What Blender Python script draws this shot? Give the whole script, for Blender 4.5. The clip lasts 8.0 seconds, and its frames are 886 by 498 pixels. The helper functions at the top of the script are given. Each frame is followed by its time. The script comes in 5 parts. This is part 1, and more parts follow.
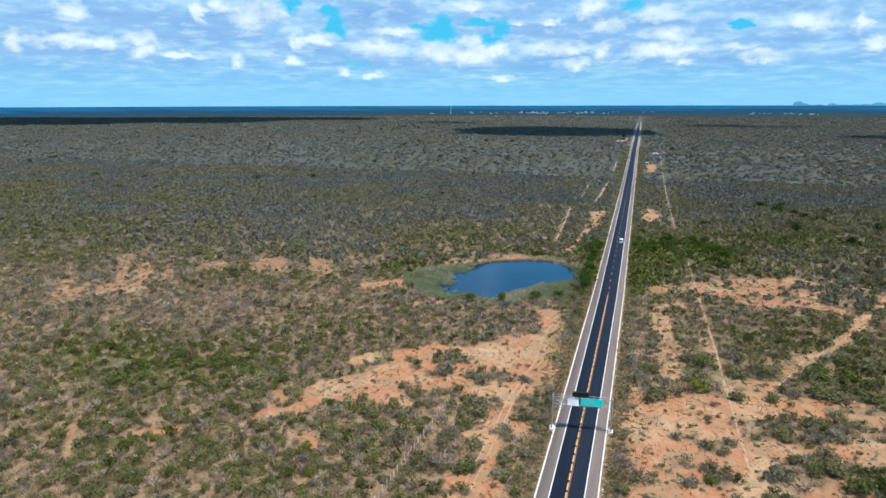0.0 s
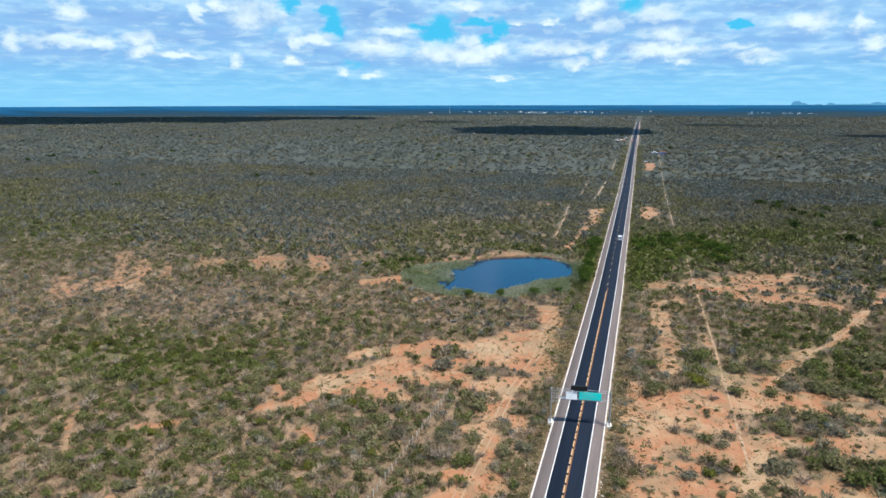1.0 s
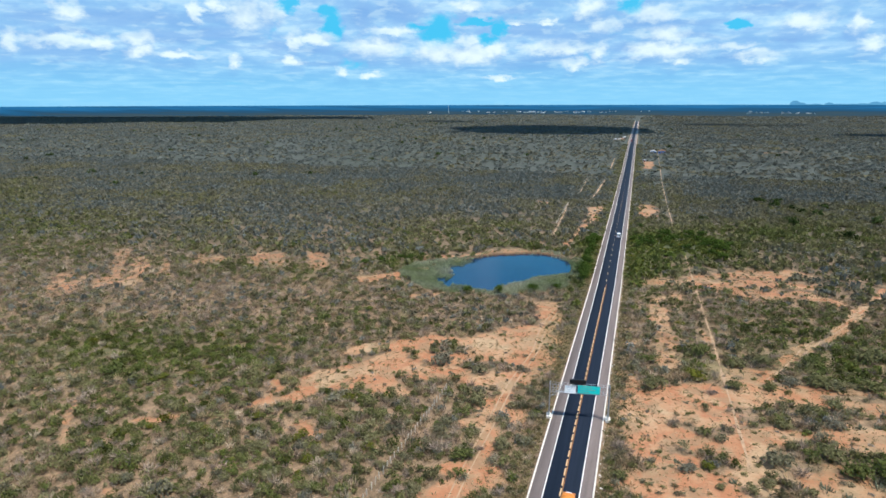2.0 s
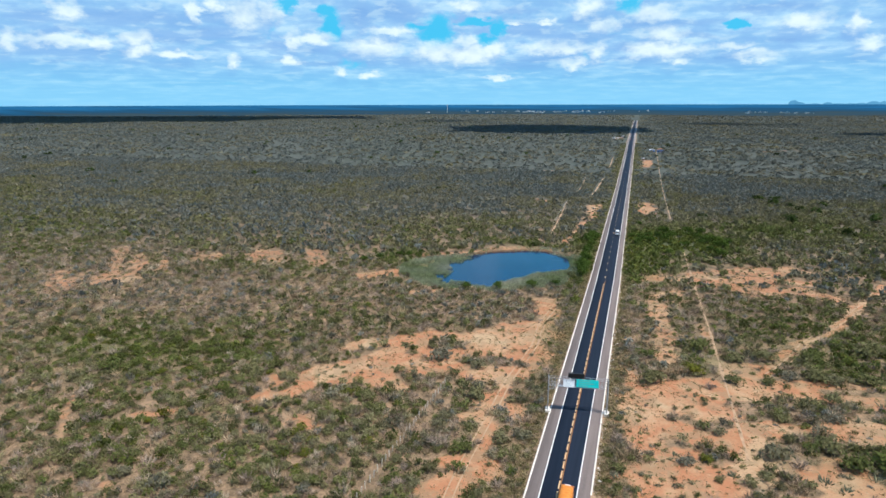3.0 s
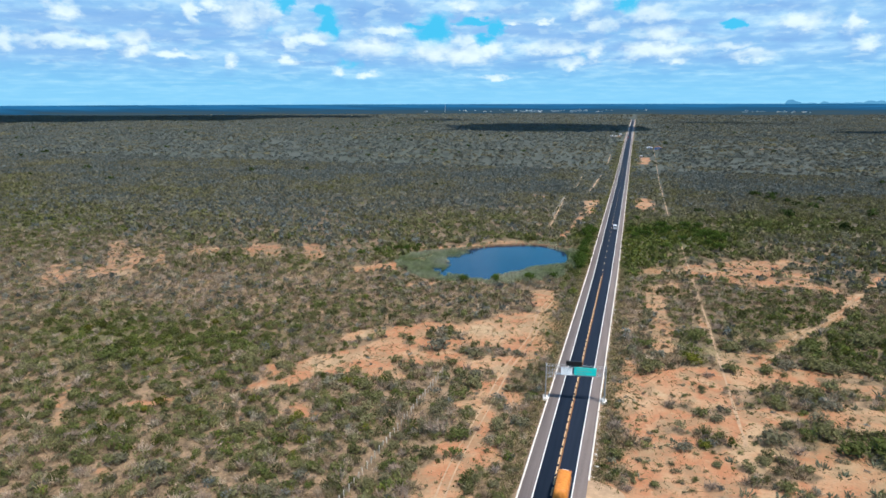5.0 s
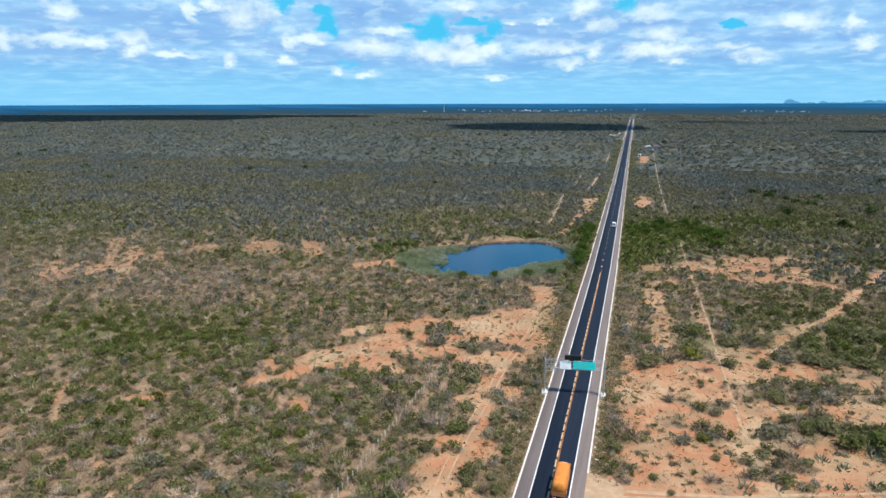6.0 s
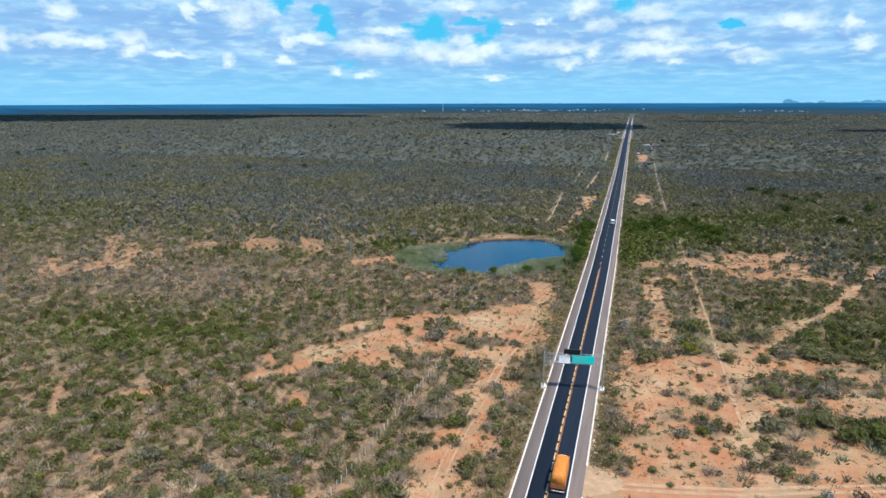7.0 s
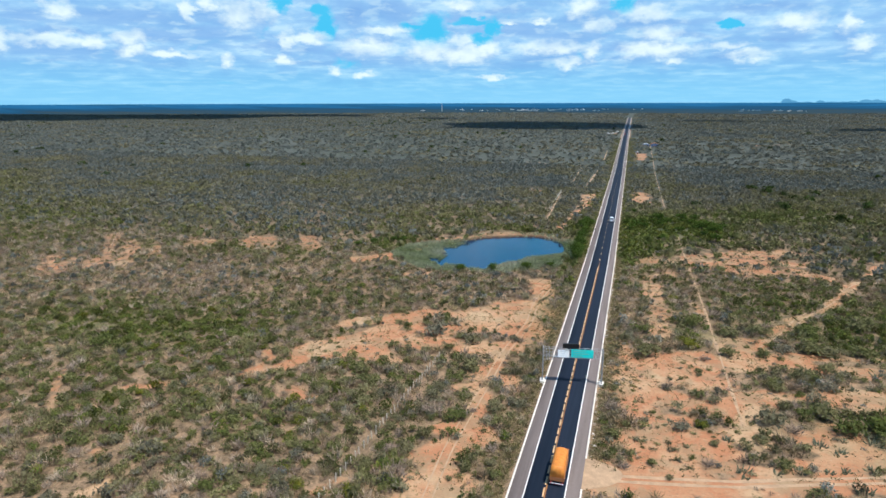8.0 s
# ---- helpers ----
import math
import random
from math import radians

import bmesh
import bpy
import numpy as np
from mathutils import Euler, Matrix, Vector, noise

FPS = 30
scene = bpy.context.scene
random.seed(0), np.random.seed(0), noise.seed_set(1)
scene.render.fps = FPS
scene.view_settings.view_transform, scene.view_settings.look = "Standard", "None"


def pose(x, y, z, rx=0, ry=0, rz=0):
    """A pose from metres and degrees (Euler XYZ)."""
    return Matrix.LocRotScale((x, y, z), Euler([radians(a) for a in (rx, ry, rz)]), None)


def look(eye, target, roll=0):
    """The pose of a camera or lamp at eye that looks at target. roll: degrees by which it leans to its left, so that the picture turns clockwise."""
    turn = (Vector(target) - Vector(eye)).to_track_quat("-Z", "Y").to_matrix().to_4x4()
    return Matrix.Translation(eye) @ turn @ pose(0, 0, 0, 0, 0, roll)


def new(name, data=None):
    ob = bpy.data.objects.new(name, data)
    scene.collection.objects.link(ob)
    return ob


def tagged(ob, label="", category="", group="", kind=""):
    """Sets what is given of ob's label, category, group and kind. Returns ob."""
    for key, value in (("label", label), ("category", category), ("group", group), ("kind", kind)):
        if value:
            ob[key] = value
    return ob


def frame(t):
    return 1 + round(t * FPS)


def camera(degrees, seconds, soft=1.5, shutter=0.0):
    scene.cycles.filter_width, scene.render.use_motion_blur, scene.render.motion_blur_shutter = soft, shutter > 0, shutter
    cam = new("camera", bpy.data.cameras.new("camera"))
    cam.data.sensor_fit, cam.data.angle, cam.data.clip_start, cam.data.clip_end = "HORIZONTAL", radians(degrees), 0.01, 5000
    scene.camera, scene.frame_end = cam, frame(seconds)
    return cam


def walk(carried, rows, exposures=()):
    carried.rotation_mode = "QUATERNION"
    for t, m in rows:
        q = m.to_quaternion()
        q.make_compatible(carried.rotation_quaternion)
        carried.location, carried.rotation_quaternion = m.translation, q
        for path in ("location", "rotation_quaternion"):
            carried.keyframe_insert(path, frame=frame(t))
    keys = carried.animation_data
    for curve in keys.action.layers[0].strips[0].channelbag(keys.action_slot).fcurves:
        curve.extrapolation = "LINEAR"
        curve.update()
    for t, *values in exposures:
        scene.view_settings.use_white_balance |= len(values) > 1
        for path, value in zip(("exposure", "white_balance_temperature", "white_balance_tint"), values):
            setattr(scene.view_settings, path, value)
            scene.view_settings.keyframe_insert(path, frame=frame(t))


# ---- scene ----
cam = camera(70.7, 8.0, soft=1.55)


def flight(t):
    """Drone pose: it sinks slowly beside the road while yawing a little."""
    eye = (10.28 + 0.1794 * t - 0.00837 * t * t, -140.33 - 0.1198 * t - 0.00503 * t * t, 77.72 - 1.508 * t + 0.01078 * t * t)
    yaw = 0.30997 - 0.00181 * t + 0.000009 * t * t
    pitch = -0.230667 - 0.000151 * t
    way = Vector((-math.sin(yaw) * math.cos(pitch), math.cos(yaw) * math.cos(pitch), math.sin(pitch)))
    return look(eye, Vector(eye) + way * 100, math.degrees(-0.0022 - 0.00006 * t))


walk(cam, [(k * 0.5, flight(k * 0.5)) for k in range(17)], exposures=((0, 0.44), (8, 0.44)))

# ---- light ----
TO_SUN = Vector((0.42, -0.19, 1.0)).normalized()
SUN_ELEV = math.asin(TO_SUN.z)
SUN_AZ = math.atan2(TO_SUN.x, TO_SUN.y)
sun = new("sun", bpy.data.lights.new("sun", "SUN"))
sun.data.energy, sun.data.angle, sun.data.color = 3.7, radians(0.5), (1.0, 0.95, 0.87)
sun.matrix_world = look(TO_SUN * 2000, (0, 0, 0))


class Nodes:
    """Short hand for building a node tree."""

    def __init__(self, tree):
        self.t = tree
        tree.nodes.clear()

    def add(self, kind, ins=None, **props):
        n = self.t.nodes.new(kind)
        if "operation" in props:
            n.operation = props["operation"]
        if "use_clamp" in props:
            n.use_clamp = props["use_clamp"]
        if "data_type" in props:
            n.data_type, n.blend_type = props["data_type"], props["blend_type"]
        if "attribute_name" in props:
            n.attribute_name = props["attribute_name"]
        if "interpolation_type" in props:
            n.interpolation_type = props["interpolation_type"]
        if "feature" in props:
            n.feature = props["feature"]
        for k, v in (ins or {}).items():
            self.put(n.inputs[k], v)
        return n

    def put(self, socket, v):
        if isinstance(v, bpy.types.NodeSocket):
            self.t.links.new(v, socket)
        elif isinstance(v, bpy.types.Node):
            self.t.links.new(v.outputs[0], socket)
        else:
            socket.default_value = v

    def math(self, op, a, b=0.0, c=0.0, clamp=False):
        n = self.add("ShaderNodeMath", operation=op, use_clamp=clamp)
        for s, v in zip(n.inputs, (a, b, c)):
            self.put(s, v)
        return n.outputs[0]

    def mix(self, f, a, b, blend="MIX"):
        n = self.add("ShaderNodeMix", data_type="RGBA", blend_type=blend)
        for k, v in ((0, f), (6, a), (7, b)):
            self.put(n.inputs[k], v if not isinstance(v, tuple) else (*v[:3], 1))
        return n.outputs[2]

    def noise(self, vec, scale, detail=4.0, rough=0.55, dist=0.0):
        n = self.add("ShaderNodeTexNoise", {"Scale": scale, "Detail": detail, "Roughness": rough, "Distortion": dist})
        if vec is not None:
            self.put(n.inputs["Vector"], vec)
        return n.outputs["Fac"]

    def ramp(self, f, stops, interp="LINEAR"):
        n = self.add("ShaderNodeValToRGB")
        n.color_ramp.interpolation = interp
        el = n.color_ramp.elements
        while len(el) < len(stops):
            el.new(0.5)
        for e, (p, c) in zip(el, stops):
            e.position = p
            e.color = (*c, 1) if isinstance(c, tuple) else (c, c, c, 1)
        self.put(n.inputs[0], f)
        return n.outputs[0]

    def smooth(self, v, lo, hi):
        n = self.add("ShaderNodeMapRange", {"Value": v, "From Min": lo, "From Max": hi}, interpolation_type="SMOOTHSTEP")
        return n.outputs[0]


# sky with a broken deck of fair-weather cumulus
world = bpy.data.worlds.new("sky")
world.use_nodes = True
scene.world = world
W = Nodes(world.node_tree)
sky = W.add("ShaderNodeTexSky")
sky.sky_type, sky.sun_disc = "NISHITA", False
sky.sun_elevation, sky.sun_rotation = SUN_ELEV, SUN_AZ
sky.air_density, sky.dust_density, sky.ozone_density = 1.0, 0.4, 2.5
dirn = W.add("ShaderNodeTexCoord").outputs["Generated"]
xyz = W.add("ShaderNodeSeparateXYZ", {0: dirn})
az = W.math("ARCTAN2", xyz.outputs[0], xyz.outputs[1])
el = W.math("ARCSINE", xyz.outputs[2])
elc = W.math("MAXIMUM", el, 0.0)
band = W.math("LOGARITHM", W.math("ADD", elc, 0.035), 2.718)
U = W.math("MULTIPLY", az, 11.0)


def cloud_field(shift):
    v = W.math("ADD", W.math("MULTIPLY", band, 2.3), shift)
    deep = W.add("ShaderNodeCombineXYZ", {0: U, 1: v, 2: 4.4})
    warp = W.add("ShaderNodeTexNoise", {"Vector": deep, "Scale": 1.7, "Detail": 3.0, "Roughness": 0.6})
    push = W.add("ShaderNodeVectorMath", {0: warp.outputs["Color"]}, operation="SCALE")
    push.inputs["Scale"].default_value = 0.55
    bent = W.add("ShaderNodeVectorMath", {0: deep, 1: push.outputs[0]}, operation="ADD")
    big = W.noise(bent.outputs[0], 0.62, 2.0, 0.5)
    puff = W.add("ShaderNodeTexVoronoi", {"Vector": bent.outputs[0], "Scale": 1.15, "Detail": 1.5, "Roughness": 0.5, "Smoothness": 0.6}, feature="SMOOTH_F1")
    lump = W.math("SUBTRACT", 1.0, puff.outputs["Distance"])
    fine = W.noise(bent.outputs[0], 3.2, 4.0, 0.6)
    return W.math("ADD", W.math("MULTIPLY", big, 0.5), W.math("ADD", W.math("MULTIPLY", lump, 0.42), W.math("MULTIPLY", fine, 0.22)))


field, above = cloud_field(0.0), cloud_field(0.22)
# cumulus as seen over the plain: azimuth, elevation, half width, half height (radians)
HEADS_WEST = ((-0.82, 0.12, 0.0182, 0.0138), (-0.893, 0.0783, 0.0108, 0.0149), (-0.835, 0.081, 0.0561, 0.0085), (-0.784, 0.0796, 0.0096, 0.0101), (-0.74, 0.0864, 0.0199, 0.0118), (-0.742, 0.07, 0.0178, 0.006), (-0.692, 0.0661, 0.03, 0.0046),
              (-0.664, 0.1265, 0.0089, 0.0148), (-0.637, 0.1351, 0.0168, 0.0089), (-0.596, 0.124, 0.03, 0.0211), (-0.56, 0.1305, 0.016, 0.0152), (-0.614, 0.0599, 0.011, 0.0087), (-0.53, 0.0907, 0.0098, 0.0127), (-0.501, 0.0928, 0.0299, 0.008),
              (-0.531, 0.0603, 0.0148, 0.0065), (-0.387, 0.1046, 0.0359, 0.0072), (-0.414, 0.0405, 0.0156, 0.005), (-0.413, 0.0801, 0.0385, 0.013), (-0.461, 0.0453, 0.0085, 0.0066))
HEADS_EAST = ((-0.314, 0.0763, 0.0328, 0.0147), (-0.267, 0.0884, 0.019, 0.0097), (-0.262, 0.0703, 0.0388, 0.0148), (-0.228, 0.0775, 0.0172, 0.0114), (-0.199, 0.1175, 0.0118, 0.0032), (-0.144, 0.1165, 0.01, 0.004), (-0.126, 0.0787, 0.058, 0.0096),
              (-0.076, 0.0714, 0.0147, 0.0112), (-0.104, 0.0565, 0.0208, 0.0073), (-0.062, 0.109, 0.0225, 0.0109), (0.018, 0.0949, 0.0307, 0.0107), (0.024, 0.073, 0.0533, 0.0109), (0.041, 0.057, 0.0122, 0.0047), (0.117, 0.0762, 0.0214, 0.006),
              (0.143, 0.0626, 0.0278, 0.0075), (0.197, 0.1029, 0.0324, 0.0099), (0.257, 0.0978, 0.011, 0.0123), (0.276, 0.0708, 0.0179, 0.0083), (-0.219, 0.0368, 0.0345, 0.0034), (0.001, 0.1245, 0.0346, 0.0121), (-0.267, 0.1388, 0.0238, 0.0094), (-0.087, 0.133, 0.0243, 0.0123))
BASES = ((-0.744, 0.1124, 0.0758, 0.0116), (-0.856, 0.1089, 0.0315, 0.0095), (-0.697, 0.0902, 0.041, 0.009), (-0.636, 0.0944, 0.0547, 0.0092), (-0.373, 0.1325, 0.0425, 0.0157), (-0.429, 0.1241, 0.0202, 0.0203), (-0.169, 0.1035, 0.0586, 0.0127), (-0.11, 0.092, 0.0493, 0.008),
         (-0.151, 0.062, 0.0504, 0.004), (-0.189, 0.0508, 0.0427, 0.0066), (-0.212, 0.1304, 0.0505, 0.0047), (0.025, 0.1084, 0.0674, 0.0053), (0.061, 0.0895, 0.0334, 0.0046), (0.161, 0.1235, 0.053, 0.0063), (-0.028, 0.0767, 0.0239, 0.0079), (0.005, 0.0602, 0.0693, 0.0031),
         (0.111, 0.0583, 0.0288, 0.0045), (0.179, 0.0825, 0.0267, 0.0058), (-0.831, 0.0571, 0.0431, 0.0036), (-0.551, 0.0824, 0.0244, 0.0095), (-0.494, 0.0574, 0.0678, 0.0041), (-0.358, 0.0581, 0.0347, 0.0074), (-0.824, 0.0914, 0.0396, 0.0028))
OPENINGS = ((-0.471, 0.1116, 0.0167, 0.0204), (-0.481, 0.1294, 0.0133, 0.0078), (-0.312, 0.1048, 0.0258, 0.0216), (-0.344, 0.1104, 0.0155, 0.0056), (-0.25, 0.1181, 0.0256, 0.004), (-0.22, 0.1082, 0.0119, 0.0128), (-0.238, 0.0922, 0.0171, 0.0073), (-0.027, 0.1362, 0.0157, 0.0106), (0.118, 0.1043, 0.0114, 0.0059), (-0.537, 0.1388, 0.0129, 0.0107))


def bent_sky(freq, amount, seed):
    """Azimuth and elevation, bent by billows."""
    v = W.add("ShaderNodeCombineXYZ", {0: W.math("MULTIPLY", az, freq), 1: W.math("MULTIPLY", el, freq * 1.7), 2: seed})
    billow = W.add("ShaderNodeTexNoise", {"Vector": v, "Scale": 1.0, "Detail": 5.0, "Roughness": 0.58})
    off = W.add("ShaderNodeVectorMath", {0: billow.outputs["Color"], 1: (0.5, 0.5, 0.5)}, operation="SUBTRACT")
    plane = W.add("ShaderNodeCombineXYZ", {0: az, 1: el, 2: 0.0})
    return W.add("ShaderNodeVectorMath", {0: off.outputs[0], 1: (amount, amount * 0.55, 0.0), 2: plane}, operation="MULTIPLY_ADD").outputs[0]


def nearest(p, rows):
    """Distance to the nearest of the ovals, 1 on its rim."""
    out = None
    for a, e, w, h in rows:
        q = W.add("ShaderNodeVectorMath", {0: p, 1: (1 / w, 1 / h, 0.0), 2: (-a / w, -e / h, 0.0)}, operation="MULTIPLY_ADD")
        d = W.add("ShaderNodeVectorMath", {0: q.outputs[0]}, operation="LENGTH").outputs["Value"]
        out = d if out is None else W.math("MINIMUM", out, d)
    return out


curl = bent_sky(34.0, 0.050, 2.7)
wisp_v = W.add("ShaderNodeCombineXYZ", {0: W.math("MULTIPLY", az, 75.0), 1: W.math("MULTIPLY", el, 120.0), 2: 5.5})
wisp = W.math("SUBTRACT", W.noise(wisp_v.outputs[0], 1.0, 4.0, 0.55), 0.5)
head = W.smooth(W.math("ADD", nearest(curl, HEADS_WEST + HEADS_EAST), W.math("MULTIPLY", wisp, 1.1)), 1.45, 0.30)
base = W.smooth(nearest(bent_sky(20.0, 0.055, 8.1), BASES), 1.6, 0.40)
lower = W.add("ShaderNodeVectorMath", {0: curl, 1: (0.004, 0.0135, 0.0)}, operation="ADD").outputs[0]
under = W.smooth(nearest(lower, HEADS_WEST + HEADS_EAST), 1.5, 0.55)
opening = W.smooth(W.math("ADD", nearest(curl, OPENINGS), W.math("MULTIPLY", wisp, 0.8)), 1.45, 0.65)
streak_v = W.add("ShaderNodeCombineXYZ", {0: W.math("MULTIPLY", az, 10.0), 1: W.math("MULTIPLY", band, 9.0), 2: 1.3})
streak = W.noise(streak_v.outputs[0], 1.0, 5.0, 0.6, 0.4)
relief = W.math("SUBTRACT", field, above)
shade = W.smooth(W.math("ADD", W.math("MULTIPLY", relief, 0.55), W.math("MULTIPLY", W.math("SUBTRACT", streak, 0.5), 0.45)), -0.13, 0.20)
veil = W.ramp(shade, ((0.0, (0.20, 0.405, 0.68)), (0.4, (0.27, 0.485, 0.73)), (0.7, (0.32, 0.535, 0.75)), (1.0, (0.44, 0.64, 0.775))))
veil = W.mix(W.math("MULTIPLY", W.math("MAXIMUM", base, W.math("MULTIPLY", under, 0.8)), 0.92), veil, W.ramp(streak, ((0.35, (0.175, 0.345, 0.64)), (0.65, (0.245, 0.425, 0.69)))))
fleck_v = W.add("ShaderNodeCombineXYZ", {0: W.math("MULTIPLY", az, 34.0), 1: W.math("MULTIPLY", band, 15.0), 2: 7.7})
fleck = W.noise(fleck_v.outputs[0], 1.0, 3.0, 0.5, 0.2)
veil = W.mix(W.math("MULTIPLY", W.smooth(fleck, 0.50, 0.68), 0.34), veil, (0.56, 0.73, 0.79))
veil = W.mix(W.math("MULTIPLY", W.smooth(fleck, 0.49, 0.34), 0.55), veil, (0.20, 0.385, 0.68))
low = W.smooth(el, 0.0, 0.075)
cover = W.math("SUBTRACT", 1.0, opening)
cover = W.math("MULTIPLY", cover, W.smooth(W.math("SUBTRACT", field, W.math("MULTIPLY", W.smooth(el, 0.155, 0.22), 0.30)), 0.16, 0.30))
cover = W.math("MULTIPLY", cover, W.math("ADD", W.math("MULTIPLY", low, 0.75), 0.20))
tone = W.add("ShaderNodeHueSaturation", {"Hue": 0.5, "Saturation": 1.25, "Value": 0.10, "Color": sky.outputs[0]})
blue_air = W.mix(W.smooth(el, 0.45, 0.1), tone.outputs[0], (0.055, 0.44, 0.71))
horizon_air = W.mix(W.smooth(el, 0.09, 0.0), blue_air, (0.185, 0.51, 0.75))
sky_col = W.mix(cover, horizon_air, veil)
sky_col = W.mix(W.math("MULTIPLY", head, W.math("ADD", W.math("MULTIPLY", W.smooth(relief, -0.16, 0.10), 0.50), 0.46)), sky_col, (0.64, 0.765, 0.79))
bg = W.add("ShaderNodeBackground", {"Color": sky_col, "Strength": 0.98})
W.add("ShaderNodeOutputWorld", {"Surface": bg.outputs[0]})


# ---- materials ----
def material(name):
    m = bpy.data.materials.new(name)
    m.use_nodes = True
    return m, Nodes(m.node_tree)


def finish(n, color, rough=0.8, metal=0.0, bump=None, strength=0.3, distance=0.05, spec=0.5, emission=None):
    b = n.add("ShaderNodeBsdfPrincipled")
    n.put(b.inputs["Base Color"], (*color, 1) if isinstance(color, tuple) else color)
    n.put(b.inputs["Roughness"], rough)
    n.put(b.inputs["Metallic"], metal)
    n.put(b.inputs["Specular IOR Level"], spec)
    if bump is not None:
        bp = n.add("ShaderNodeBump", {"Strength": strength, "Distance": distance, "Height": bump})
        n.put(b.inputs["Normal"], bp)
    if emission:
        n.put(b.inputs["Emission Color"], emission[0])
        b.inputs["Emission Strength"].default_value = emission[1]
    n.add("ShaderNodeOutputMaterial", {"Surface": b.outputs[0]})
    return b


def place(n):
    return n.add("ShaderNodeNewGeometry").outputs["Position"]


def plain(name, color, rough=0.6, metal=0.0, var=0.15, scale=3.0, spec=0.5):
    """Paint, metal or plastic with a little grime at two scales."""
    m, n = material(name)
    obj = n.add("ShaderNodeTexCoord").outputs["Object"]
    f = n.math("ADD", n.math("MULTIPLY", n.noise(obj, scale), 0.6), n.math("MULTIPLY", n.noise(obj, scale * 9), 0.4))
    dark = tuple(c * (1 - var * 1.6) for c in color)
    light = tuple(min(1.0, c * (1 + var)) for c in color)
    finish(n, n.ramp(f, ((0.3, dark), (0.7, light))), rough, metal, f, 0.15, 0.01, spec)
    return m


def foliage(name, stops, through_light=0.36):
    """Leaf clumps; the tone of each plant runs along the ramp, its vigour sets how pale it is."""
    m, n = material(name)
    tone_in = n.add("ShaderNodeAttribute", attribute_name="tone").outputs["Fac"]
    pos = place(n)
    f = n.math("ADD", tone_in, n.math("MULTIPLY", n.math("SUBTRACT", n.noise(pos, 0.9, 2.0), 0.5), 0.35))
    col = n.ramp(f, stops)
    isl = n.add("ShaderNodeNewGeometry").outputs["Random Per Island"]
    col = n.mix(1.0, col, n.ramp(isl, ((0.0, 0.72), (1.0, 1.28))), "MULTIPLY")
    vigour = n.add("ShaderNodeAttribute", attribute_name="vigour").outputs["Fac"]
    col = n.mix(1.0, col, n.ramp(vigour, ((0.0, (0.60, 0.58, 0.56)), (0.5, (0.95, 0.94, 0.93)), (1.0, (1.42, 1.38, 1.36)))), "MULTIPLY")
    d = n.add("ShaderNodeBsdfDiffuse", {"Color": col, "Roughness": 0.3})
    tr = n.add("ShaderNodeBsdfTranslucent", {"Color": col})
    mx = n.add("ShaderNodeMixShader", {0: through_light, 1: d.outputs[0], 2: tr.outputs[0]})
    n.add("ShaderNodeOutputMaterial", {"Surface": mx.outputs[0]})
    return m


# soil: orange sand where it is bare, grey-tan litter under the scrub
M_GROUND, n = material("soil")
pos = place(n)
bare_in = n.add("ShaderNodeAttribute", attribute_name="bare").outputs["Fac"]
green_in = n.add("ShaderNodeAttribute", attribute_name="lush").outputs["Fac"]
far_in = n.add("ShaderNodeAttribute", attribute_name="canopy").outputs["Fac"]
n1, n2, n3, n4 = n.noise(pos, 0.035, 5.0), n.noise(pos, 0.22, 6.0, 0.62), n.noise(pos, 1.6, 5.0, 0.65), n.noise(pos, 0.011, 4.0)
n5 = n.noise(pos, 0.7, 6.0, 0.7)
sand = n.ramp(n.math("ADD", n.math("MULTIPLY", n1, 0.75), n.math("MULTIPLY", n2, 0.25)), ((0.38, (0.48, 0.34, 0.205)), (0.45, (0.46, 0.265, 0.148)), (0.53, (0.42, 0.18, 0.090)), (0.61, (0.48, 0.315, 0.185))))
sand = n.mix(n.math("MULTIPLY", n.smooth(n3, 0.50, 0.68), 0.6), sand, (0.20, 0.135, 0.08))
sand = n.mix(n.math("MULTIPLY", n.smooth(n5, 0.56, 0.70), 0.5), sand, (0.52, 0.40, 0.26))
litter = n.ramp(n.math("ADD", n.math("MULTIPLY", n2, 0.55), n.math("MULTIPLY", n3, 0.45)), ((0.38, (0.066, 0.050, 0.032)), (0.47, (0.185, 0.130, 0.080)), (0.57, (0.320, 0.217, 0.135)), (0.68, (0.40, 0.25, 0.15))))
nm = n.noise(pos, 0.13, 5.0, 0.6)
sand = n.mix(n.math("MULTIPLY", n.smooth(nm, 0.50, 0.58), 0.55), sand, (0.28, 0.21, 0.125))
edge = n.smooth(n.math("ADD", bare_in, n.math("MULTIPLY", n.math("SUBTRACT", n2, 0.5), 1.7)), 0.18, 0.80)
soil_col = n.mix(edge, litter, sand)
soil_col = n.mix(n.math("MULTIPLY", green_in, 0.7), soil_col, (0.085, 0.115, 0.04))
nf, ng = n.noise(pos, 0.06, 8.0, 0.7), n.noise(pos, 0.004, 5.0, 0.6)
# far soil takes the scrub's mean colour, cooled a little for haze
canopy_haze_col = n.ramp(nf, ((0.34, (0.052, 0.060, 0.052)), (0.5, (0.082, 0.092, 0.078)), (0.66, (0.112, 0.122, 0.104))))
canopy_haze_col = n.mix(n.math("MULTIPLY", n.smooth(ng, 0.45, 0.62), 0.55), canopy_haze_col, (0.072, 0.084, 0.064))
soil_col = n.mix(n.math("MULTIPLY", far_in, n.math("SUBTRACT", 1.0, n.math("MULTIPLY", edge, bare_in))), soil_col, canopy_haze_col)
finish(n, soil_col, 0.95, 0.0, n.math("ADD", n2, n.math("MULTIPLY", n3, 0.4)), 0.5, 0.25, 0.2)

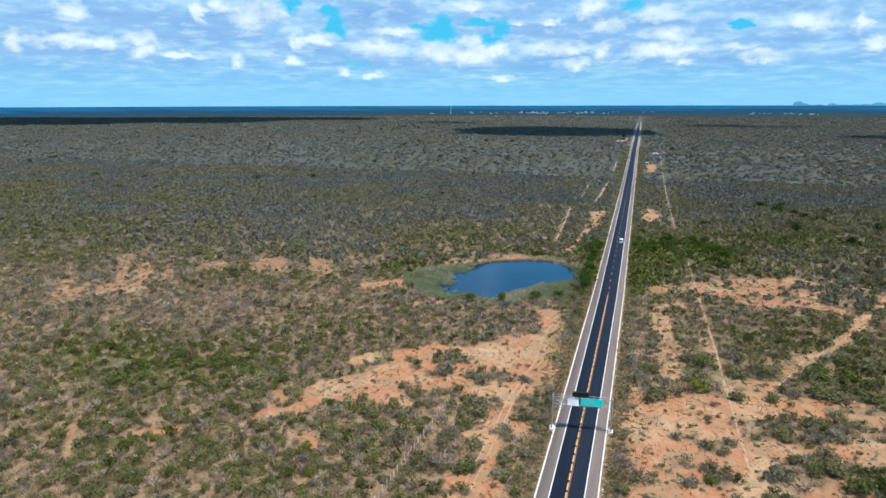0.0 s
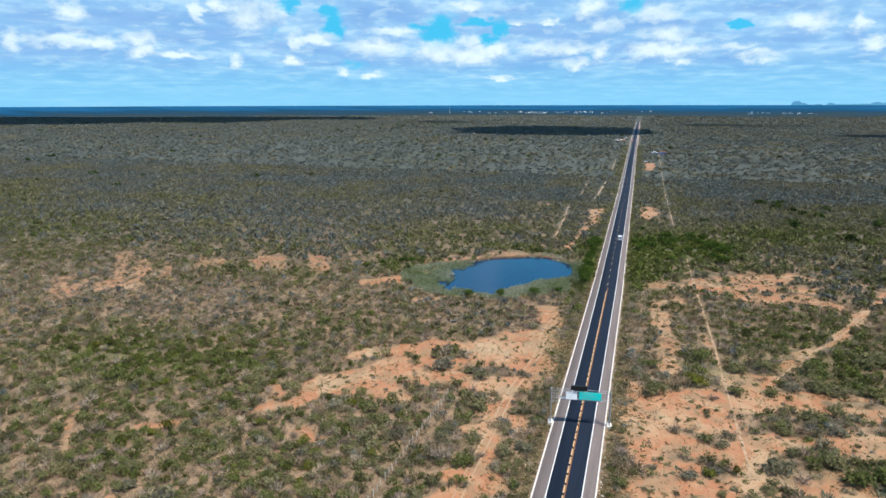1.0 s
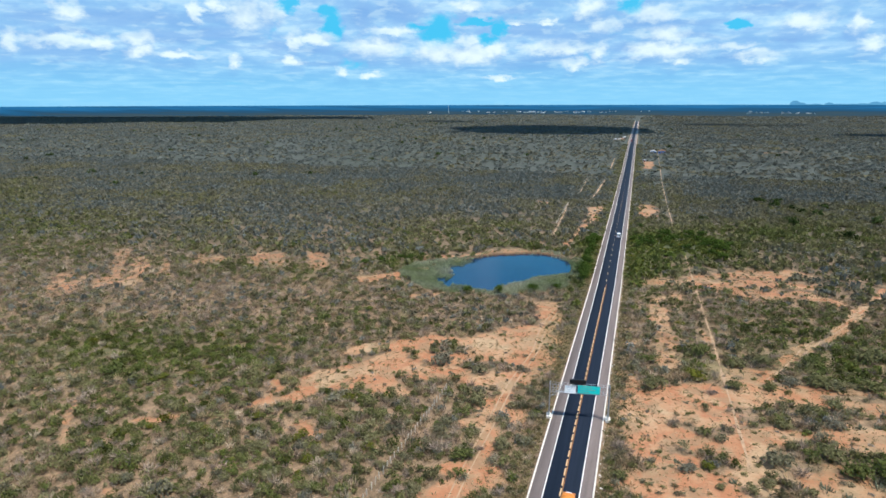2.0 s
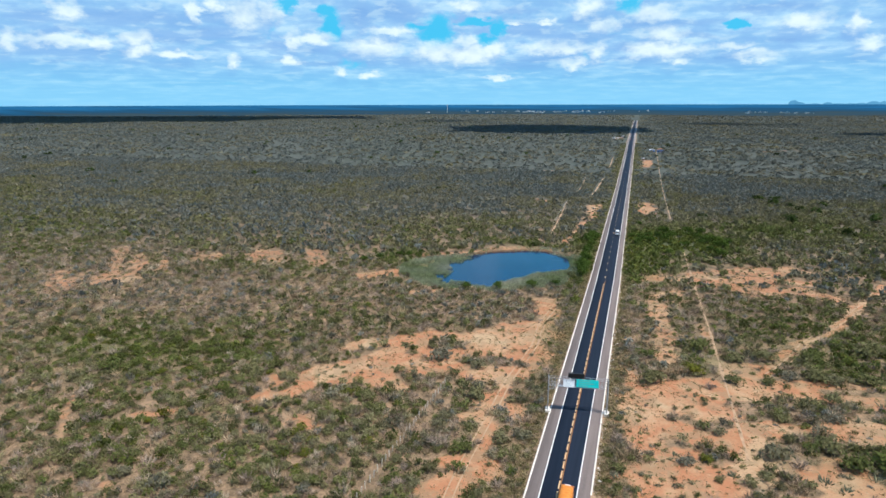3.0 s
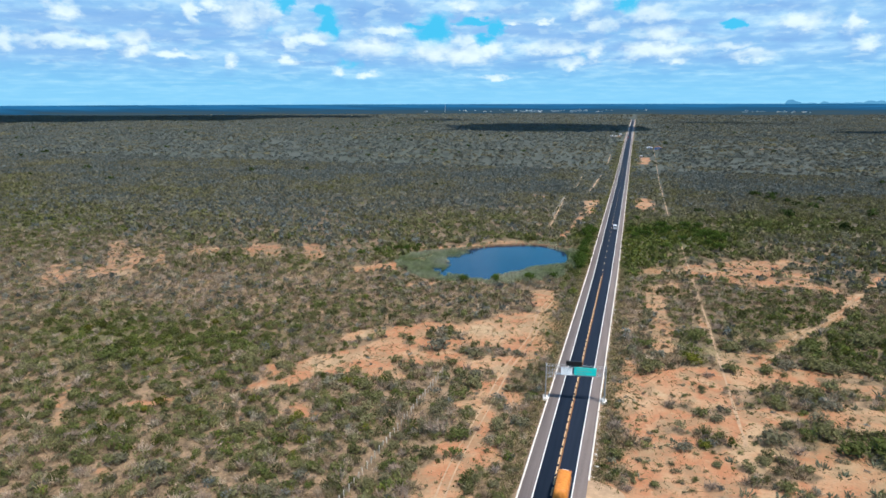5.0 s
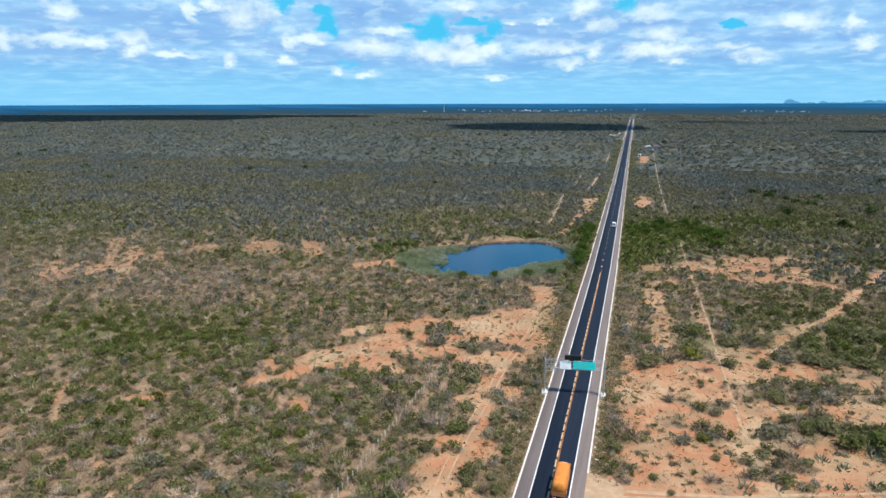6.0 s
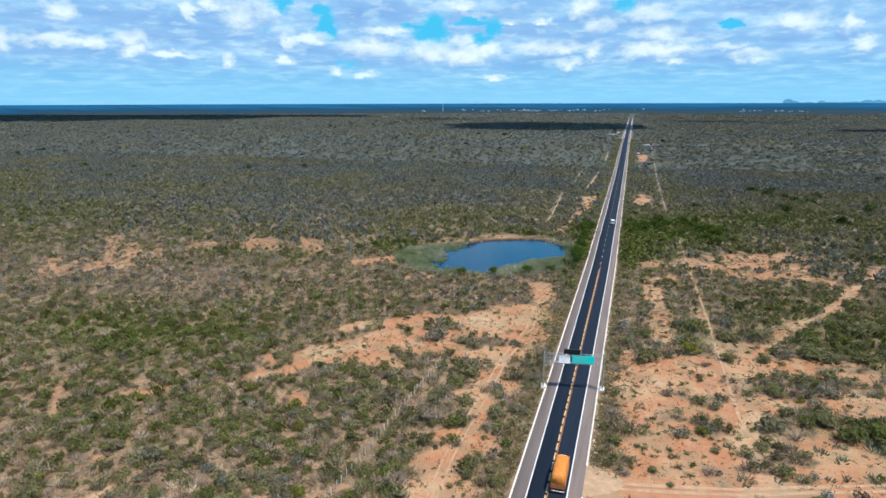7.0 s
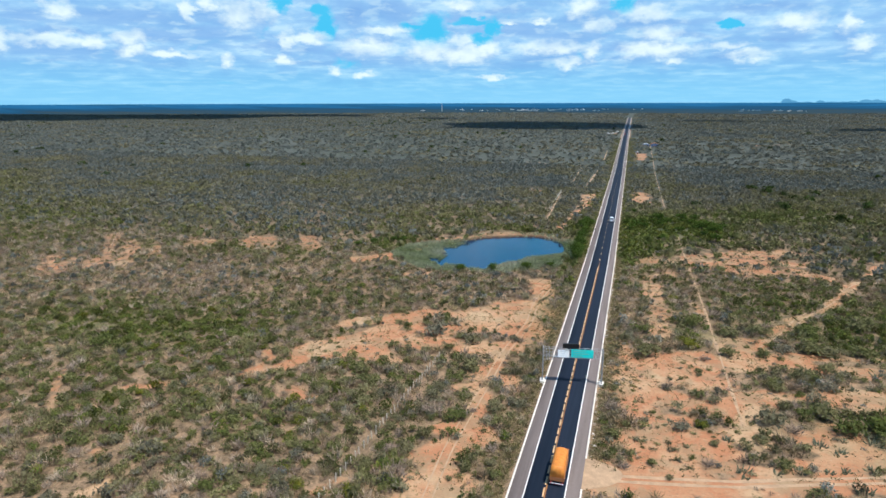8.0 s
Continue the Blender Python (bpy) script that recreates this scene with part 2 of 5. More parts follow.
M_ASPHALT, n = material("dark_asphalt")
pos = place(n)
xyz2 = n.add("ShaderNodeSeparateXYZ", {0: pos})
stretch = n.add("ShaderNodeMapping", {"Vector": pos, "Scale": (1.6, 0.05, 1.0)})
ns = n.noise(stretch.outputs[0], 1.0, 4.0)
na = n.noise(pos, 6.0, 5.0, 0.7)
col = n.ramp(n.math("ADD", n.math("MULTIPLY", ns, 0.7), n.math("MULTIPLY", na, 0.3)), ((0.35, (0.004, 0.009, 0.020)), (0.65, (0.011, 0.018, 0.034))))
finish(n, col, 0.7, 0.0, na, 0.3, 0.01, 0.25)

M_SHOULDER, n = material("worn_shoulder_asphalt")
pos = place(n)
stretch = n.add("ShaderNodeMapping", {"Vector": pos, "Scale": (0.8, 0.04, 1.0)})
ns, na = n.noise(stretch.outputs[0], 1.0, 5.0), n.noise(pos, 3.0, 6.0, 0.7)
col = n.ramp(n.math("ADD", n.math("MULTIPLY", ns, 0.6), n.math("MULTIPLY", na, 0.4)), ((0.35, (0.130, 0.104, 0.096)), (0.5, (0.175, 0.140, 0.128)), (0.66, (0.22, 0.178, 0.158))))
finish(n, col, 0.75, 0.0, na, 0.3, 0.01, 0.45)

M_WATER, n = material("pond_water")
pos = place(n)
murk = n.ramp(n.noise(pos, 0.06, 4.0), ((0.35, (0.002, 0.018, 0.060)), (0.65, (0.004, 0.030, 0.085))))
rip = n.math("ADD", n.noise(pos, 1.2, 4.0), n.math("MULTIPLY", n.noise(pos, 5.0, 3.0), 0.4))
finish(n, murk, 0.12, 0.0, rip, 0.12, 0.08, 0.5)

# tone 0 is cooled to bluish grey, painting haze onto far scrub
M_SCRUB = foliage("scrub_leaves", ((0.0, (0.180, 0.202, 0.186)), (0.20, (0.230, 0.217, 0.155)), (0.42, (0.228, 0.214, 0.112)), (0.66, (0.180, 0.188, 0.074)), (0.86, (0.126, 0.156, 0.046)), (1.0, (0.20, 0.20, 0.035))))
M_TWIGS = foliage("bare_twigs", ((0.0, (0.52, 0.43, 0.31)), (0.35, (0.34, 0.27, 0.22)), (0.7, (0.38, 0.28, 0.175)), (1.0, (0.28, 0.25, 0.135))), 0.2)
M_REED = foliage("reeds", ((0.0, (0.50, 0.50, 0.36)), (0.45, (0.34, 0.38, 0.24)), (1.0, (0.19, 0.25, 0.09))))
M_GRASS = foliage("dry_grass", ((0.0, (0.46, 0.37, 0.24)), (0.5, (0.32, 0.265, 0.15)), (1.0, (0.18, 0.18, 0.065))))
M_BARK = plain("bark", (0.16, 0.12, 0.09), 0.9)
M_WHITE = plain("road_paint_white", (0.80, 0.80, 0.76), 0.6, var=0.12, scale=0.7)
M_KERB = plain("pale_concrete", (0.80, 0.75, 0.67), 0.85, var=0.18, scale=0.8)
M_ORANGE_LINE = plain("road_paint_yellow", (0.72, 0.47, 0.24), 0.6, var=0.15, scale=0.6)
M_ORANGE_WORN = plain("road_paint_worn", (0.36, 0.15, 0.04), 0.7, var=0.25, scale=0.5)
M_STEEL = plain("galvanised_steel", (0.50, 0.51, 0.52), 0.45, 0.6, var=0.15)
M_SIGN_GREEN = plain("green_sign_sheet", (0.0, 0.80, 0.74), 0.4, var=0.06, scale=1.0)
M_SIGN_WHITE = plain("white_sign_sheet", (0.92, 0.95, 0.95), 0.4, var=0.06, scale=1.0)
M_BLACK = plain("black_panel", (0.006, 0.006, 0.007), 0.5, var=0.1)
M_BLUE_TEXT = plain("dim_sign_writing", (0.60, 0.68, 0.72), 0.5, var=0.1)
M_TARP, n = material("orange_tarpaulin")
obj = n.add("ShaderNodeTexCoord").outputs["Object"]
fold = n.add("ShaderNodeMapping", {"Vector": obj, "Scale": (1.0, 3.0, 0.6)})
nt = n.noise(fold.outputs[0], 1.3, 5.0)
finish(n, n.ramp(nt, ((0.3, (0.55, 0.16, 0.02)), (0.7, (0.80, 0.30, 0.05)))), 0.55, 0.0, nt, 0.5, 0.08)
M_TYRE = plain("tyre_rubber", (0.02, 0.02, 0.021), 0.9)
M_CAR_WHITE = plain("white_car_paint", (0.80, 0.81, 0.83), 0.3, var=0.05)
M_CAR_RED = plain("red_car_paint", (0.45, 0.05, 0.03), 0.3, var=0.08)
M_CAR_DARK = plain("dark_car_paint", (0.05, 0.055, 0.07), 0.3, var=0.08)
M_WINDOW = plain("tinted_glass", (0.015, 0.02, 0.025), 0.08, var=0.05)
M_LIGHT_RED = plain("tail_lamp_red", (0.45, 0.02, 0.02), 0.3)
M_CHASSIS = plain("chassis_black", (0.03, 0.03, 0.03), 0.7)
M_POST = plain("limewashed_post", (0.66, 0.60, 0.50), 0.9)
M_WIRE = plain("fence_wire", (0.35, 0.33, 0.31), 0.5, 0.5)
M_RUBBLE = plain("pale_rubble", (0.80, 0.76, 0.70), 0.95, var=0.25)
M_WALL = plain("white_plaster", (0.78, 0.77, 0.74), 0.9)
M_WALL_BLUE = plain("blue_plaster", (0.20, 0.30, 0.55), 0.9)
M_TILE = plain("clay_roof", (0.40, 0.18, 0.10), 0.9)
M_METAL_ROOF = plain("pale_metal_roof", (0.75, 0.77, 0.80), 0.5)
M_CLOUD, n = material("cloud_vapour")
finish(n, (0.9, 0.9, 0.92), 1.0, spec=0.0)
# the blue haze of distance is put into this land's own glow
M_FAR, n = material("far_land_haze")
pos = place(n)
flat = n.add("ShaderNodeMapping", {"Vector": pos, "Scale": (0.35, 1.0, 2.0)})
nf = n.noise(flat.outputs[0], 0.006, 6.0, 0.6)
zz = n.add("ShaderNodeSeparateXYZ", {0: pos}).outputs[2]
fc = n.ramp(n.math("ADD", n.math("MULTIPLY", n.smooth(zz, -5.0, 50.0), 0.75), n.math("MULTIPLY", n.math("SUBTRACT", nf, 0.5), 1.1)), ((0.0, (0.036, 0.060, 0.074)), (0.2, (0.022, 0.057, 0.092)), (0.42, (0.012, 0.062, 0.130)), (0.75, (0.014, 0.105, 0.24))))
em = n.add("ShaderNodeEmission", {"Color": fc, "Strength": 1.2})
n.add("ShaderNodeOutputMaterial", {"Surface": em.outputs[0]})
# peaks glow near the sky's blue, with haze painted in
M_PEAK, n = material("far_peaks_haze")
em = n.add("ShaderNodeEmission", {"Color": n.ramp(n.noise(place(n), 0.01, 4.0), ((0.3, (0.07, 0.25, 0.44)), (0.7, (0.09, 0.29, 0.49)))), "Strength": 1.0})
n.add("ShaderNodeOutputMaterial", {"Surface": em.outputs[0]})


# ---- mesh helpers ----
def part(name, bm, mat, parent=None, label="", smooth=False):
    """Links a bmesh as one mesh object, under its thing if one is given."""
    me = bpy.data.meshes.new(name)
    bm.to_mesh(me)
    bm.free()
    me.materials.append(mat)
    if smooth:
        me.shade_smooth()
    ob = new(name, me)
    if parent is not None:
        ob.parent = parent
    if label:
        tagged(ob, label)
    return ob


def share(name, ob, loc, parent, rz=0.0, scale=(1, 1, 1)):
    """Another object on the same mesh."""
    o = new(name, ob.data)
    o.parent = parent
    o.location, o.rotation_euler, o.scale = loc, (0, 0, rz), scale
    return o


def thing(name, label, category, group="", kind="", m=None):
    e = new(name)
    tagged(e, label, category, group, kind)
    if m is not None:
        e.matrix_basis = m
    return e


def box(x0, y0, z0, x1, y1, z1, bevel=0.0, bm=None, segs=2):
    own = bm is None
    b = bmesh.new()
    bmesh.ops.create_cube(b, size=1.0)
    for v in b.verts:
        v.co = Vector((x0 + (v.co.x + 0.5) * (x1 - x0), y0 + (v.co.y + 0.5) * (y1 - y0), z0 + (v.co.z + 0.5) * (z1 - z0)))
    if bevel:
        bmesh.ops.bevel(b, geom=b.edges[:], offset=bevel, segments=segs, affect="EDGES")
    if own:
        return b
    tmp = bpy.data.meshes.new("tmp")
    b.to_mesh(tmp)
    b.free()
    bm.from_mesh(tmp)
    bpy.data.meshes.remove(tmp)
    return bm


def rod(a, b, r, bm=None, sides=6, r2=None):
    """A bar from a to b."""
    bm = bm or bmesh.new()
    a, b = Vector(a), Vector(b)
    d = b - a
    m = Matrix.Translation((a + b) / 2) @ d.to_track_quat("Z", "Y").to_matrix().to_4x4()
    bmesh.ops.create_cone(bm, cap_ends=True, segments=sides, radius1=r, radius2=r if r2 is None else r2, depth=d.length, matrix=m)
    return bm


def wheel_mesh(r, w, bm=None):
    """A tyre with rounded shoulders, axle along x."""
    bm = bm or bmesh.new()
    prof = ((-w / 2, r * 0.55), (-w / 2, r * 0.88), (-w * 0.32, r), (w * 0.32, r), (w / 2, r * 0.88), (w / 2, r * 0.55))
    rings = []
    k = 18
    for i in range(k):
        a = 2 * math.pi * i / k
        rings.append([bm.verts.new((x, rr * math.cos(a), rr * math.sin(a))) for x, rr in prof])
    for i in range(k):
        p, q = rings[i], rings[(i + 1) % k]
        for j in range(len(prof) - 1):
            bm.faces.new((p[j], p[j + 1], q[j + 1], q[j]))
        bm.faces.new((p[-1], p[0], q[0], q[-1]))
    bmesh.ops.recalc_face_normals(bm, faces=bm.faces[:])
    return bm


def raw_mesh(name, verts, faces_n, mat, attrs=None, idx=None):
    """A mesh straight from arrays: faces of faces_n corners, points in order or by idx."""
    me = bpy.data.meshes.new(name)
    verts = np.ascontiguousarray(verts, dtype=np.float32).reshape(-1, 3)
    if idx is None:
        idx = np.arange(len(verts), dtype=np.int32)
    idx = np.ascontiguousarray(idx, dtype=np.int32).ravel()
    nf = len(idx) // faces_n
    me.vertices.add(len(verts))
    me.vertices.foreach_set("co", verts.ravel())
    me.loops.add(len(idx))
    me.loops.foreach_set("vertex_index", idx)
    me.polygons.add(nf)
    me.polygons.foreach_set("loop_start", np.arange(0, nf * faces_n, faces_n, dtype=np.int32))
    for key, val in (attrs or {}).items():
        at = me.attributes.new(key, "FLOAT", "POINT")
        at.data.foreach_set("value", np.ascontiguousarray(val, dtype=np.float32).ravel())
    me.update(calc_edges=True)
    me.materials.append(mat)
    return new(name, me)


# ---- plan of the land ----
def vnoise(x, y, scale, seed=0):
    """Smooth value noise, 0 to 1."""
    x, y = np.asarray(x, float) / scale + seed * 17.3, np.asarray(y, float) / scale - seed * 9.1
    ix, iy = np.floor(x), np.floor(y)
    fx, fy = x - ix, y - iy
    fx, fy = fx * fx * (3 - 2 * fx), fy * fy * (3 - 2 * fy)

    def h(a, b):
        s = np.sin(a * 127.1 + b * 311.7 + seed * 74.7) * 43758.5453
        return s - np.floor(s)

    return (h(ix, iy) * (1 - fx) + h(ix + 1, iy) * fx) * (1 - fy) + (h(ix, iy + 1) * (1 - fx) + h(ix + 1, iy + 1) * fx) * fy


def fbm(x, y, scale, seed=0, octaves=3):
    t, a, s = 0.0, 1.0, 0.0
    for k in range(octaves):
        t = t + a * vnoise(x, y, scale / 2 ** k, seed + k)
        s += a
        a *= 0.55
    return t / s


def step(v, lo, hi):
    f = np.clip((np.asarray(v, float) - lo) / (hi - lo), 0, 1)
    return f * f * (3 - 2 * f)


def road_x(y):
    """The road's centre line: straight, then drifting gently to the west."""
    return -0.0065 * np.maximum(0.0, np.asarray(y, float) - 120.0)


POND = (-48.0, 132.0)


def pond_ratio(x, y):
    """Distance from the pond's middle over the shore's distance that way: 1 on the waterline."""
    dx, dy = np.asarray(x, float) - POND[0], np.asarray(y, float) - POND[1]
    a = np.arctan2(dy, dx)
    r = 28.7 + 0.8 * np.cos(a) - 0.1 * np.sin(a) - 2.8 * np.cos(2 * a) + 6.9 * np.sin(2 * a) + 0.6 * np.cos(3 * a) + 1.65 * np.sin(3 * a) + 0.7 * np.sin(6 * a + 1.0) + 0.5 * np.sin(11 * a)
    return np.hypot(dx, dy) / r


def marsh_ratio(x, y):
    """The same for the outer edge of the reeds and wet bank."""
    dx, dy = np.asarray(x, float) + 50.0, np.asarray(y, float) - 130.0
    a = np.arctan2(dy, dx)
    r = 38.4 + 1.8 * np.cos(a) - 2.0 * np.sin(a) - 0.4 * np.cos(2 * a) + 5.5 * np.sin(2 * a) - 2.2 * np.cos(3 * a) - 1.7 * np.sin(3 * a)
    return np.hypot(dx, dy) / r + (fbm(x, y, 10, 77, 3) - 0.5) * 0.4


def height(x, y):
    x, y = np.asarray(x, float), np.asarray(y, float)
    z = 9.0 * step(y, 380, 950) - 9.0 * step(y, 2130, 2500)
    away = step(np.abs(x - road_x(y)), 10, 60)
    z = z + away * (fbm(x, y, 120, 3) - 0.5) * 1.6 + away * step(np.hypot(x, y), 400, 1500) * (fbm(x, y, 500, 8) - 0.5) * 7.0
    z = z - 1.0 * (1 - step(pond_ratio(x, y), 0.85, 1.3))
    return z


# bare ground: x0, y0, x1, y1, half width
SAND_WEST = ((-20, 85, -13, 59, 3.8), (-20, 58, -10, 49, 4.5), (-24, 51, -11, 31, 7), (-30, 41, -14, 26, 5.5), (-42, 41, -31, 43, 3.4), (-20, 20, -19, 5, 4.6), (-21, 0, -14, -4, 4), (-25, -10, -21, -9, 2.2),
             (-72, 23, -49, 39, 4.2), (-65, 11, -55, 21, 6), (-69, 5, -55, 9, 5), (-51, 15, -26, 16, 6), (-49, 25, -32, 29, 5), (-54, 5.5, -45, 0, 4.2), (-72, -8, -63, 3.5, 4.5), (-80, -17, -72, -11, 2.6), (-99, 98, -87, 108, 5), (-72, 81, -56, 90, 1.6))
SAND_SPOTS = ((-105, -15, -103, -12.5, 2.2), (-101, -32, -94, -28, 1.5), (-117, -38, -124, -28, 1.2), (-107, -48, -114, -40, 1.2), (-88, -55, -83, -57, 1.6), (-77, -68, -75.5, -65, 1.8), (-64, -22, -57, -25, 1.8), (-77, -8.5, -82, -2, 1.5))
SAND_VERGE = ((-23, -28, -17, -27, 5), (-20, -8, -18, -23, 2.6), (-22, -42, -20, -35, 4), (-22.5, -47, -17, -48, 5.2), (-26, -48, -22, -52, 3), (-22, -52, -20, -75, 5), (-17, -32, -14, -29, 2.8), (-17, -42.5, -13.5, -45, 2.4), (-37.5, -56, -36, -51.5, 1.3))
SAND_STRIPS = ((-211, 41, -231, 64, 4.5), (-206, 45, -220, 64, 4.5), (-199, 49, -209, 64, 4), (-197, 59, -244, 111, 4), (-192, 63, -224, 103, 3.6), (-189, 77, -204, 99, 3.5), (-187, 98, -197, 112, 4.5),
               (-179, 102, -187, 113, 4), (-158, 103, -171, 125, 5), (-149, 105, -159, 123, 4.5), (-133, 110, -143, 130, 5), (-125, 105, -136, 127, 4.5), (-88, 139, -48, 170, 3.4), (-48, 170, -22, 170, 3.0))
SAND_BACK = ((20, 131, 27, 135, 6), (33, 134.5, 41, 141, 5), (44, 132, 58, 122, 7), (58, 122, 69, 124, 6), (75, 128, 83, 122, 6), (49, 149, 80, 159, 7), (52, 139, 74, 141, 8), (17, 104, 29, 109, 4.5),
             (20, 97, 21.5, 58, 4.2), (21.5, 58, 22, 41, 3.6), (11, 55, 16.5, 53, 2.2), (34, 73, 36, 62, 1.5), (34, 42.5, 42, 43.5, 2.2), (37, 37.5, 39, 30.5, 2))
SAND_EAST = ((12.5, 30, 13.5, 18, 3.4), (13, 14.5, 15, 1.5, 4.5), (18.5, 18, 30, 26.5, 4.5), (38, 25, 49, 32, 3.5), (54.5, 33.5, 78, 38, 3.5), (58, 27, 79, 30.5, 4), (19.5, 9, 36, 10.5, 5.5), (18, -2, 36, -1.5, 6.5),
             (18.5, -12, 22, -10.5, 4), (37, 4.5, 73.5, 14, 4), (60, 6, 72, 9, 3.6), (34.5, -5.5, 37, -9, 4), (15, -10.5, 18, -0.5, 3), (29, 17.5, 53, 28, 3))
SAND_SOUTH = ((17, -22, 29.5, -20, 5.5), (17.5, -32, 26, -27, 4.5), (35.5, -14, 37.5, -18, 4), (44, -11.5, 48, -13.5, 4.2), (54, -8, 56, -13, 3.6), (45, -23, 60, -16, 3), (18, -28, 33, -21, 3), (28.5, -28.5, 42, -26, 2.6),
              (9, -37, 13, -37.5, 4.5), (13, -37, 32, -32.5, 3.4), (32, -32.5, 100, -12, 3.2), (21, -39, 31, -36, 2.5), (38, -34.5, 43, -31.5, 2.5))
SAND_TRACKS = ((128, 175, 95, 119, 1.8), (95, 119, 83, 97, 2.0), (83, 97, 72, 75, 2.2), (72, 75, 61, 64, 2.4), (61, 64, 52, 48, 2.0), (52, 48, 45.5, 37.5, 2.2), (45.5, 37.5, 38, 25, 2.4))
SAND_FAR = ((-18, 298, -15, 322, 7), (-15, 264, -18, 292, 5), (15, 292, 17, 336, 7.5), (17, 588, 20, 636, 6), (10, 655, 24, 642, 8), (170, 808, 215, 822, 9), (-28, 1002, -26, 1060, 7), (-62, 335, -49, 325, 3), (-25, 190, -20, 250, 2))
# narrow cleared strips: width, then points along each
PATHS = ((1.25, (36.6, -10), (36.2, 67), (34.6, 180), (32.2, 225)), (1.1, (31.8, 262), (30.4, 441), (30.7, 611), (30.6, 768)), (1.6, (-34.7, 208), (-39.4, 328)), (1.3, (-36.9, 388), (-39.4, 500)), (3.0, (-24.1, 370), (-22, 484)),
         (2.6, (-100, 539), (-68, 528), (-15.5, 515)), (2.2, (-21.3, 573), (-22.2, 686)))


def path_distance(x, y):
    """How far a spot lies outside the nearest cleared strip."""
    x, y = np.asarray(x, float), np.asarray(y, float)
    out = np.full((x + y).shape, 1e3)
    for width, *pts in PATHS:
        for (x0, y0), (x1, y1) in zip(pts, pts[1:]):
            dx, dy = x1 - x0, y1 - y0
            f = np.clip(((x - x0) * dx + (y - y0) * dy) / (dx * dx + dy * dy), 0, 1)
            out = np.minimum(out, np.hypot(x - x0 - f * dx, y - y0 - f * dy) - width / 2)
    return out


def bare(x, y):
    x, y = np.asarray(x, float), np.asarray(y, float)
    wob = (fbm(x, y, 8, 21, 3) - 0.5)
    out = np.zeros_like(x + y)
    for rows, full in ((SAND_WEST, 1.0), (SAND_SPOTS, 0.85), (SAND_VERGE, 1.0), (SAND_STRIPS, 0.56), (SAND_BACK, 0.72), (SAND_EAST, 1.0), (SAND_SOUTH, 1.0), (SAND_TRACKS, 1.0), (SAND_FAR, 0.9)):
        for x0, y0, x1, y1, r in rows:
            dx, dy = x1 - x0, y1 - y0
            f = np.clip(((x - x0) * dx + (y - y0) * dy) / (dx * dx + dy * dy), 0, 1)
            d = np.hypot(x - x0 - f * dx, y - y0 - f * dy)
            out = np.maximum(out, full * (1 - step(d + wob * (r * 0.9 + min(r, 3.0)) * 1.4, r * 0.6, r * 1.3)))
    return out


def lush(x, y):
    """Greener ground: along the damp hollow and in a few thickets."""
    x, y = np.asarray(x, float), np.asarray(y, float)
    out = np.zeros_like(x + y)
    for cx, cy, rx, ry, s in ((30, 208, 30, 34, 1.25), (14, 170, 9, 42, 1.1), (-11, 150, 5, 60, 1.2), (-12, 190, 8, 24, 1.1), (-140, 4, 34, 20, 0.75), (-105, 12, 18, 10, 0.6),
                              (100, 245, 60, 30, 0.5), (-96, 128, 14, 12, 0.7), (-40, 180, 40, 8, 0.5), (31, 44, 6, 8, 0.8), (70, 60, 40, 26, 0.35), (-150, 100, 40, 10, 0.5), (80, -6, 30, 14, 0.45), (-14, 60, 4, 30, 0.4)):
        out = np.maximum(out, s * np.exp(-(((x - cx) / rx) ** 2 + ((y - cy) / ry) ** 2)))
    return out


# ---- ground ----
def axis(lo, fine_lo, fine_hi, hi, d):
    a = [fine_lo]
    s = d
    while a[-1] > lo:
        s *= 1.09
        a.append(max(lo, a[-1] - s))
    b = list(np.arange(fine_lo + d, fine_hi, d))
    s, c = d, [fine_hi]
    while c[-1] < hi:
        s *= 1.045
        c.append(min(hi, c[-1] + s))
    return np.array(a[::-1] + b + c)


gx, gy = axis(-4300, -260, 130, 4300, 2.0), axis(-2500, -70, 330, 3950, 2.0)
GX, GY = np.meshgrid(gx, gy)
GZ = height(GX, GY)
under = 1 - step(np.abs(GX - road_x(GY)), 5.5, 8.5)
GZ = GZ - 0.25 * under - 0.35 * under * step(GY, 200, 900)
quad = np.arange(GX.size).reshape(GX.shape)
quad = np.stack([quad[:-1, :-1], quad[:-1, 1:], quad[1:, 1:], quad[1:, :-1]], -1)
far_cover = step(np.hypot(GX - 10, GY + 140), 230, 600)
ground = raw_mesh("ground", np.stack([GX, GY, GZ], -1), 4, M_GROUND, {"bare": bare(GX, GY), "lush": np.maximum(lush(GX, GY), 0.8 * (1 - step(marsh_ratio(GX, GY), 0.85, 1.0))), "canopy": far_cover}, quad)
ground.data.shade_smooth()
tagged(ground, "dry orange sandy soil with grey leaf litter under scrub", "ground", kind="structure")

# far land that rises to the horizon, and the peaks on it, both glowing haze blue
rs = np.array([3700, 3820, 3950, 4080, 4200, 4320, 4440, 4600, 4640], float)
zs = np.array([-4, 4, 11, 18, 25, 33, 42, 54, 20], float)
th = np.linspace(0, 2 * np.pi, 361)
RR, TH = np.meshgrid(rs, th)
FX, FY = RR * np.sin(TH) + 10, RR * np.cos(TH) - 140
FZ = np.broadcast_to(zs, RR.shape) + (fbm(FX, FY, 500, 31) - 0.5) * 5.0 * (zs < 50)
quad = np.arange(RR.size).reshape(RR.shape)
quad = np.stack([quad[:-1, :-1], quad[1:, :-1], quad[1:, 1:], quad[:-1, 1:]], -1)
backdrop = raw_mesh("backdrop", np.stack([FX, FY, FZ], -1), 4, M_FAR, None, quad)
